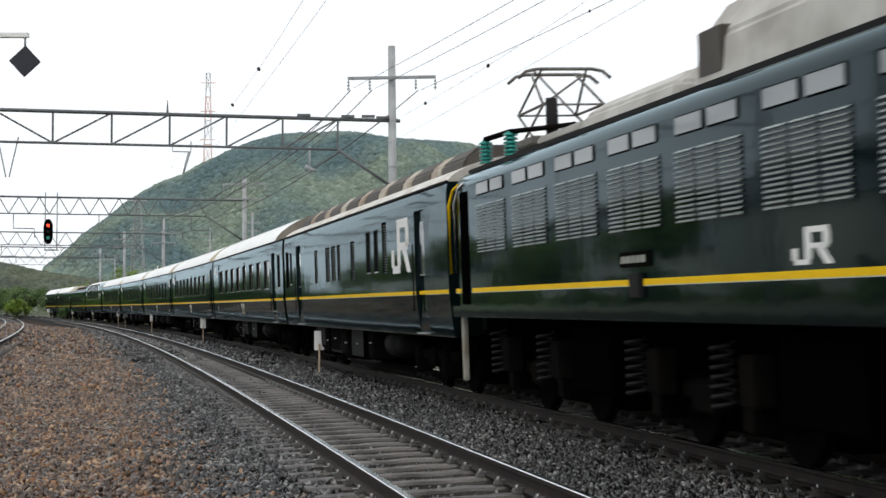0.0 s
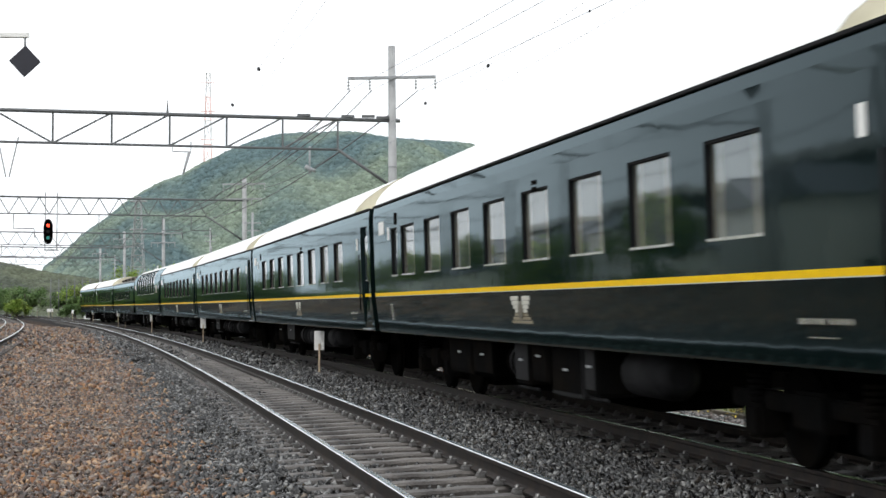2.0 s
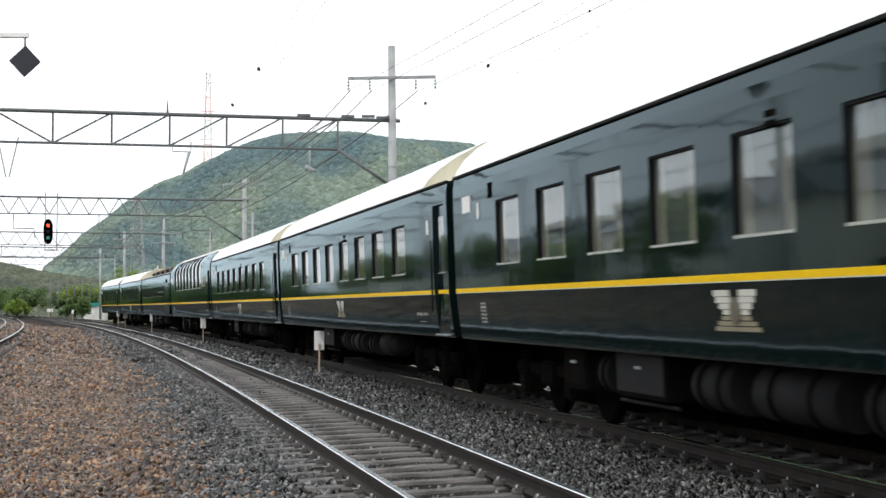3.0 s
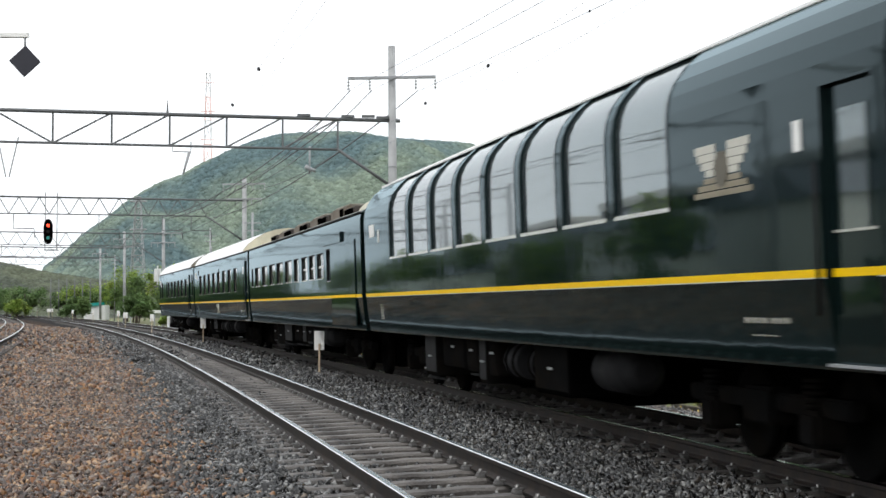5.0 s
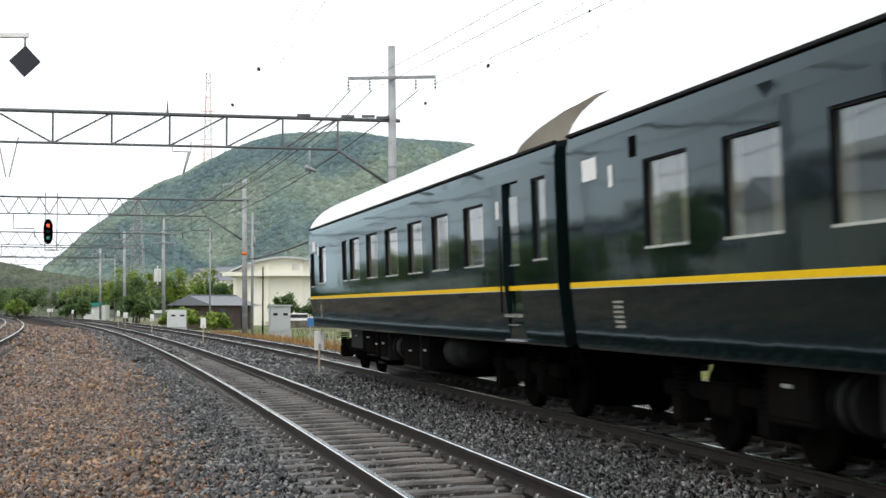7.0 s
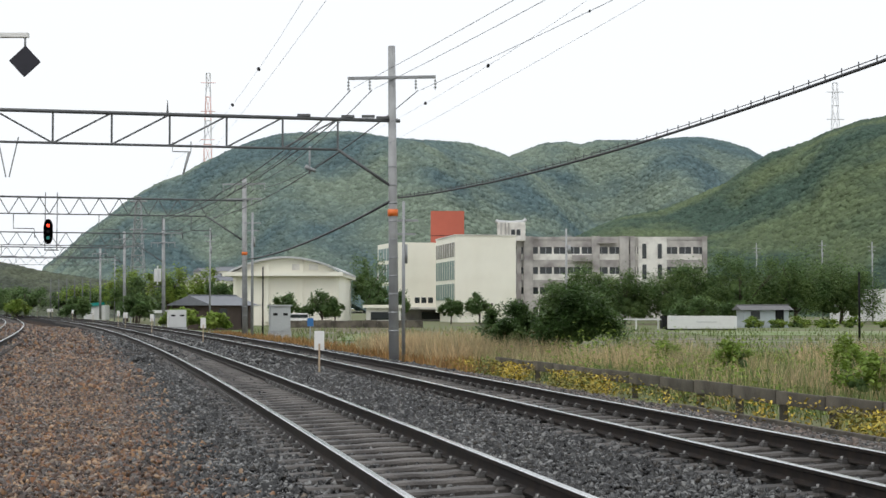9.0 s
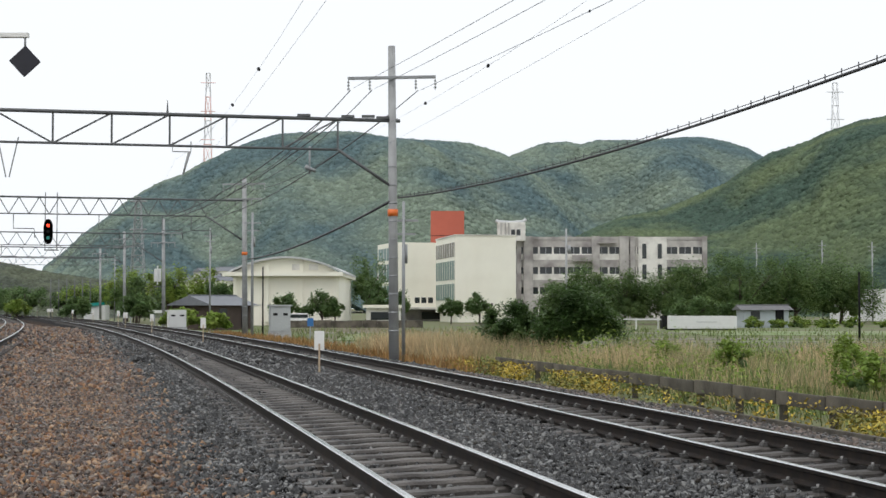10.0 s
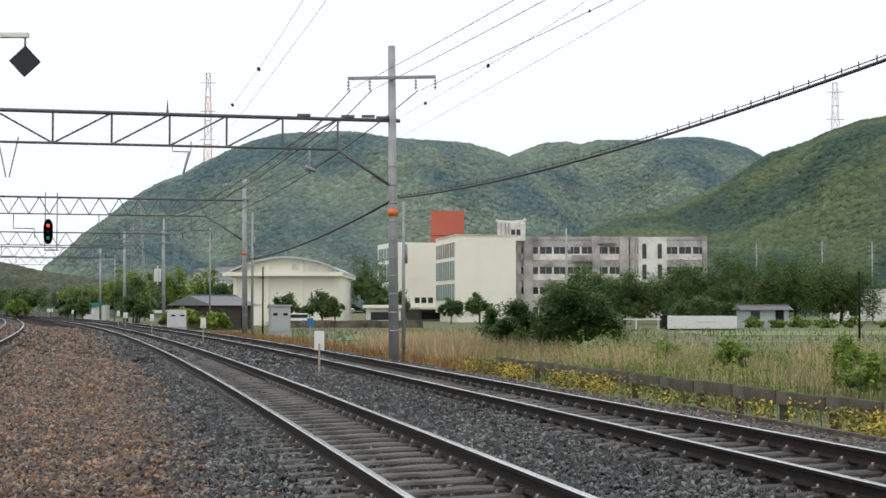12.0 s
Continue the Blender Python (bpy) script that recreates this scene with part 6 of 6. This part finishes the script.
part("box", boxed(-0.2, 0.2, -0.08, 0.08, 0.75, 1.3, 0.02), BLUE, BX)
part("post", boxed(-0.04, 0.04, -0.04, 0.04, 0, 0.75), STEEL, BX)
LZ = thing("oval_sign", Matrix.Translation(at3(0.6, 3.6)), "white oval board fixed to a catenary pole", "sign")
part("board", boxed(-0.34, 0.34, -0.3, 0.3, 0.0, 1.8, 0.28, None), WHITE_CAB, LZ)
part("bracket", boxed(-0.4, 0.7, 0.0, 0.06, -0.25, -0.15), STEEL_DARK, LZ)


def pylon(x, y, z, h, w, mats, label, bar=None):
    t = thing("lattice_pylon", pose(x, y, z), label, "pylon", "power pylons")
    for k in range(10):
        a, b = h * k / 10, h * (k + 1) / 10
        wa, wb = w * (1 - 0.75 * k / 10), w * (1 - 0.75 * (k + 1) / 10)
        c4 = lambda q, zz: [(sx * q / 2, sy * q / 2, zz) for sx, sy in ((-1, -1), (1, -1), (1, 1), (-1, 1))]
        lo, hi = c4(wa, a), c4(wb, b)
        pairs = [(lo[i], hi[i]) for i in range(4)] + [(lo[i], hi[(i + 1) % 4]) for i in range(4)] + [(hi[i], hi[(i + 1) % 4]) for i in range(4)]
        part("tower_section", rods(pairs, bar or 0.09 + 0.00008 * y, 4), mats[k % len(mats)], t)
    for f in (0.72, 0.84, 0.96):
        part("cross_arm", rods([((-w * 0.5, 0, h * f), (w * 0.5, 0, h * f))], 0.3, 4), mats[0], t)


# Red is lightened so the bright sky's wash sits in the colour.
PY_RED, PY_WHITE = material("washed_out_red_pylon", (0.78, 0.50, 0.46), 0.7), material("pale_pylon_grey", (0.62, 0.62, 0.63), 0.7)
pylon(-176, 1170, -0.8, 178, 11, (PY_RED, PY_WHITE), "pale red and white lattice power pylon", 0.2)
pylon(-109, 560, -0.8, 42, 6.0, (STEEL,), "grey lattice power pylon beyond the line")
pylon(275, 1095, -0.8, 160, 12, (PY_WHITE,), "pale lattice power pylon on the ridge")


# ---- trees, bushes and grass ----
tree(4.75, 56, -0.75, 2.85, 1.55, 1.6, 24000, 0.13, DARK_LEAF, "broad dark green bush standing in rough grass", "bush", trunk=False, clumps=60, ry=1.5, group="")
tree(2.55, 58, -0.75, 2.3, 1.5, 1.3, 9000, 0.13, DARK_LEAF, "low dark green bush beside a larger one", "bush", trunk=False, clumps=24, group="")
for x, y, h, r in ((17.5, 205, 7.2, 5.2), (24, 208, 6.6, 5.4), (31, 204, 7.6, 6.0), (38.5, 203, 9.2, 6.8), (46, 205, 9.5, 6.8), (52.5, 207, 8.6, 5.4)):
    tree(x, y, -0.75, h, r, h * 0.72, 17000, 0.30, LEAF, "spreading dark green tree beside the school", clumps=60)
for x, y, h, r, m in ((-18.0, 180, 3.9, 2.0, LEAF), (-14.0, 181, 4.0, 1.9, LEAF), (-12.6, 182, 3.2, 1.5, LEAF), (-11.5, 240, 10.5, 4.2, LEAF), (-10.0, 215, 6.6, 2.6, LEAF), (-6.0, 215, 4.2, 2.2, LEAF),
                      (-8.2, 205, 3.6, 1.7, LEAF), (1.0, 205, 3.2, 1.9, LEAF), (4.6, 200, 4.0, 2.0, LEAF), (28.5, 178, 3.4, 2.6, LEAF), (33.0, 184, 3.0, 2.0, LEAF), (-24.5, 172, 5.2, 2.0, LEAF)):
    tree(x, y, -0.75, h, r, h * 0.55, 3200, 0.30, m, "leafy green tree near the school buildings", clumps=20)
for x, y, h, r, m in ((-64, 240, 5.6, 4.0, LEAF), (-56, 246, 6.2, 4.0, LEAF_LIGHT), (-69, 248, 5.0, 3.8, LEAF), (-60, 250, 5.4, 3.6, LEAF), (-52, 243, 5.2, 3.2, LEAF), (-76, 255, 5.2, 4.0, LEAF), (-45, 228, 4.6, 2.8, LEAF), (-39, 222, 5.0, 3.0, LEAF), (-72, 262, 5.2, 4.6, LEAF), (-48, 238, 8.0, 3.8, LEAF_LIGHT), (-42, 215, 6.5, 3.4, LEAF), (-36, 205, 8.0, 3.6, LEAF_LIGHT), (-30, 200, 7.0, 3.2, LEAF_LIGHT),
                      (-80, 272, 5.0, 5.0, LEAF), (-25.5, 195, 5.0, 2.6, LEAF), (-62, 228, 3.0, 2.2, LEAF_LIGHT), (-46, 196, 3.4, 2.0, LEAF), (-32, 165, 3.2, 2.0, LEAF), (-20.3, 122, 1.9, 1.7, LEAF_LIGHT), (-17.5, 120, 1.5, 1.4, LEAF_LIGHT)):
    tree(x, y, -0.6, h, r, h * 0.55, 3200, 0.34, m, "fresh green tree beside the railway curve", clumps=22)
for x, y, h, r in ((32.6, 166, 1.3, 1.3), (35.3, 166.5, 0.95, 1.2), (37.6, 166, 1.25, 1.3), (40.5, 165, 1.0, 1.6), (43.6, 166, 1.2, 1.5), (47.5, 168, 1.0, 1.6)):
    tree(x, y, -0.75, h, r, h * 0.8, 900, 0.24, LEAF_LIGHT, "low green crop plants beside the farm hut", "bush", trunk=False, clumps=12, group="")
for x, y, h in ((8.3, 45, 1.3), (10.0, 38, 1.5), (9.6, 37, 1.1), (12.3, 36, 1.4), (8.9, 33, 1.1), (10.9, 33, 1.25), (11.4, 41, 1.2), (7.3, 52, 1.0), (13.2, 44, 1.2)):
    tree(x, y, -0.75, h, 0.75, h * 0.55, 900, 0.13, LEAF_LIGHT, "fresh green shrub in the dry grass", "shrub", trunk=False, clumps=14, group="shrubs")

BLADE_V = np.array([(-0.5, 0, 0), (0.5, 0, 0), (-0.4, 0.25, 0.6), (0.4, 0.25, 0.6), (0.0, 0.7, 1.0)])
BLADE_F = [(0, 1, 3), (0, 3, 2), (2, 3, 4)]


def blades(name, n, o0, o1, s0, s1, h0, h1, w, mat, label, category, z=-0.75, patch=None):
    s, off = s0 + RNG.rand(n) * (s1 - s0), o0 + RNG.rand(n) * (o1 - o0)
    p = line_points(s, off, np.full(n, z))
    keep = np.array([noise.noise(Vector((a * 0.22, b * 0.13, 3.1))) > (patch if patch is not None else -9) for a, b in p[:, :2]])
    p = p[keep]
    h = h0 + (h1 - h0) * RNG.rand(len(p))
    many(name, BLADE_V, BLADE_F, placed(p, np.stack([np.full(len(p), w), h * 0.35, h], 1), 0.4), mat, label, category)


blades("dry_grass", 34000, -24, -6.2, 14, 48, 0.3, 1.2, 0.012, DRY, "tall dry beige grass beside the railway", "grass", patch=0.06)
blades("dry_grass", 14000, -10, -5.2, 44, 60, 0.4, 1.35, 0.018, DRY, "tall dry beige grass beside the railway", "grass", patch=-0.35)
blades("green_grass", 22000, -24, -5.9, 12, 50, 0.25, 0.75, 0.020, GRASS, "rough green grass behind the fence", "grass")
blades("green_grass", 7000, -60, -4.5, 48, 140, 0.2, 0.5, 0.06, GRASS, "rough green field grass", "grass", patch=-0.1)
blades("brown_grass", 3500, -6.0, -4.0, 36, 110, 0.15, 0.45, 0.04, material("rusty_dry_weeds", (0.27, 0.15, 0.05), 0.8, island=0.4), "rust-brown weeds along the ballast foot", "grass", z=-0.6)
n = 19000
s_w, o_w = 10 + RNG.rand(n) * 30, -4.9 + RNG.randn(n) * 0.42
clump = np.array([noise.noise(Vector((a * 0.45, b * 0.9, 7.0))) for a, b in zip(s_w, o_w)])
keep = (clump > 0.02) & (o_w > -5.5)
pw = line_points(s_w, o_w, -0.66 + RNG.rand(n) ** 1.3 * 0.46)[keep]
many("yellow_weeds", LEAF_V, LEAF_F, placed(pw, 0.075 * (0.6 + 0.8 * RNG.rand(len(pw), 1)) * np.ones((1, 3)), 0.9), WEED, "yellow-green creeping weeds along the concrete fence", "weeds")
n = 26000
pg = line_points(12 + RNG.rand(n) * 40, -5.9 - RNG.rand(n) * 18, np.full(n, -0.72))
cl = np.array([noise.noise(Vector((a * 0.5, b * 0.3, 1.7))) for a, b in pg[:, :2]])
pg, cl = pg[cl > 0.08], cl[cl > 0.08]
pg[:, 2] += RNG.rand(len(pg)) * (0.25 + 2.0 * cl)
many("green_weeds", LEAF_V, LEAF_F, placed(pg, 0.11 * (0.6 + 0.8 * RNG.rand(len(pg), 1)) * np.ones((1, 3)), 0.9), LEAF_LIGHT, "fresh green leafy weeds among the dry grass", "weeds")
FARM_PATH = material("dusty_farm_path", (0.24, 0.225, 0.19), 0.9, vary=0.2, scale=2)
PADDY = material("bright_field_green", (0.14, 0.20, 0.06), 0.8, vary=0.3, scale=1.5, second=(0.20, 0.22, 0.12), second_scale=0.2)
for x0, x1, y0, y1 in ((-9, 2, 76, 92), (-7, 1, 100, 128), (20, 60, 118, 140)):
    tagged(part("field", boxed(x0, x1, y0, y1, -0.76, -0.70), PADDY, None), "bright green crop field", "field", kind="structure")
for x0, x1, y0, y1 in ((-12, 60, 130, 133), (-8, 40, 95, 96.5), (12, 70, 104, 106)):
    tagged(part("field_path", boxed(x0, x1, y0, y1, -0.77, -0.715), FARM_PATH, None), "pale narrow farm path", "path", kind="structure")

# a parked car and a low wall by the gymnasium
CAR = thing("parked_car", pose(-15.9, 172, -0.72, 0, 0, 8), "small white parked car by the gymnasium", "car")
part("body", boxed(-1.8, 1.8, -0.75, 0.75, 0.3, 0.95, 0.12), WHITE, CAR)
part("cabin", boxed(-1.1, 1.2, -0.65, 0.65, 0.95, 1.5, 0.16), WHITE, CAR)
part("side_window", boxed(-0.95, 1.05, -0.67, -0.64, 1.02, 1.38, 0.01), DARK_GLASS, CAR)
part("windscreen", boxed(-1.12, -1.02, -0.5, 0.5, 1.0, 1.4, 0.01), DARK_GLASS, CAR)
for x in (-1.15, 1.15):
    for y in (-0.72, 0.72):
        part("wheel", rod(bmesh.new(), (x, y - 0.09, 0.3), (x, y + 0.09, 0.3), 0.3, n=16), RUBBER, CAR)
LW = thing("low_stone_wall", pose(-9.5, 168, -0.75), "low dark stone wall before the school", "wall")
for i in range(9):
    part("wall_section", boxed(-7.2 + 1.62 * i, -5.6 + 1.62 * i, -0.2, 0.2, 0, 0.75 + 0.03 * (i % 3), 0.03), OLD_CONCRETE, LW)
AN = thing("annex", pose(-7.6, 200, -0.75), "small pale annex with a flat roof", "building")
part("wall", boxed(-2.2, 2.2, 0, 3, 0, 2.1), PALE_WALL, AN)
part("roof", boxed(-2.6, 2.6, -0.5, 3.3, 2.1, 2.5, 0.03), CREAM_WALL, AN)
part("window", boxed(-1.6, 1.4, -0.05, 0.0, 0.6, 1.6), DARK_GLASS, AN)
NET = thing("net_fence", pose(-58, 232, -0.5), "tall thin green net posts beyond the curve", "fence")
for i in range(6):
    part("post", rod(bmesh.new(), (1.1 * i, 0.3 * i, 0), (1.1 * i, 0.3 * i, 6.2), 0.07, n=6), STEEL_DARK, NET)

# ---- the side of the line that the coach flanks mirror ----
for i, (s, off, w) in enumerate(((70, 46, 26), (118, 48, 24), (170, 50, 26))):
    m = at_line(s, off, -0.4, 180)
    storeyed("apartment_building", m, w, 11, 8.4, 3, "pale apartment building with rows of windows", PALE_WALL, WHITE_CAB, 8, group="apartment buildings")
SIDE = random.Random(31)
for i in range(24):
    s = 30 + 12.0 * i + SIDE.uniform(-1.5, 1.5)
    off = 19.5 + 4 * SIDE.random()
    h = SIDE.choice((1.2, 1.5, 1.8, 2.6))
    x, y, _ = line(s, off)
    if x < -0.30 * y - 4.0:
        tree(x, y, -0.4, h, SIDE.uniform(1.6, 2.8), h * 0.75, 900, 0.5, LEAF_LIGHT if i % 3 else LEAF, "rounded green bush in a row beside the line", "bush", trunk=False, clumps=18, group="line-side bushes")
for i in range(10):
    s = 44 + 28 * i + SIDE.uniform(-3, 3)
    x, y, h = line(s, 25 + 4 * SIDE.random())
    if x < -0.30 * y - 5.0:
        tree(x, y, -0.4, SIDE.uniform(5.0, 7.5), SIDE.uniform(2.0, 3.0), 3.2, 1500, 0.55, LEAF_LIGHT, "leafy garden tree among the houses", clumps=20, group="garden trees")
for i in range(21):
    s = 36 + 14 * i + SIDE.uniform(-2, 2)
    x, y, h = line(s, 33 + 5 * SIDE.random())
    if x < -0.30 * y - 8.0:
        house(x, y, -0.4, SIDE.uniform(8, 11), 7, SIDE.choice((3.2, 5.2, 5.6)), 1.7, math.degrees(h) + SIDE.choice((0, 90)), PALE_WALL if i % 2 else CREAM_WALL, GREY_TILE, "pale two-storey house with a grey tiled roof")
# Unseen trees, added to darken what the far coaches reflect.
for i in range(24):
    s = 140 + 11.8 * i
    x, y, _ = line(s, 13.5 + 2.5 * SIDE.random())
    if x < -0.30 * y - 5.0:
        tree(x, y, -0.4, SIDE.uniform(4.5, 7.0), SIDE.uniform(3.2, 4.4), 3.4, 1200, 0.7, LEAF, "unseen green tree in a belt added along the curve", clumps=22, group="tree belt")
side_tops = []
for i in range(5):
    x, y, h = line(30 + 34 * i, 17.6)
    if x < -0.30 * y - 3.0:
        t = thing("utility_pole", pose(x, y, -0.2, 0, 0, math.degrees(h)), "grey concrete utility pole with crossarms by the houses", "pole", "utility poles")
        part("shaft", rod(bmesh.new(), (0, 0, -0.3), (0, 0, 9.0), 0.16, 0.11, n=12), CONCRETE, t)
        for z in (8.5, 7.7):
            part("cross_arm", boxed(-0.9, 0.9, -0.05, 0.05, z, z + 0.1), STEEL, t)
        side_tops.append(Vector((x, y, 8.3)))
for a, b in zip(side_tops, side_tops[1:]):
    for z in (0.0, -0.8, -2.2):
        wire("power_wire", sag(a + Vector((0, 0, z)), b + Vector((0, 0, z)), 0.6), 0.02, "dark sagging power wire between poles")


motions()
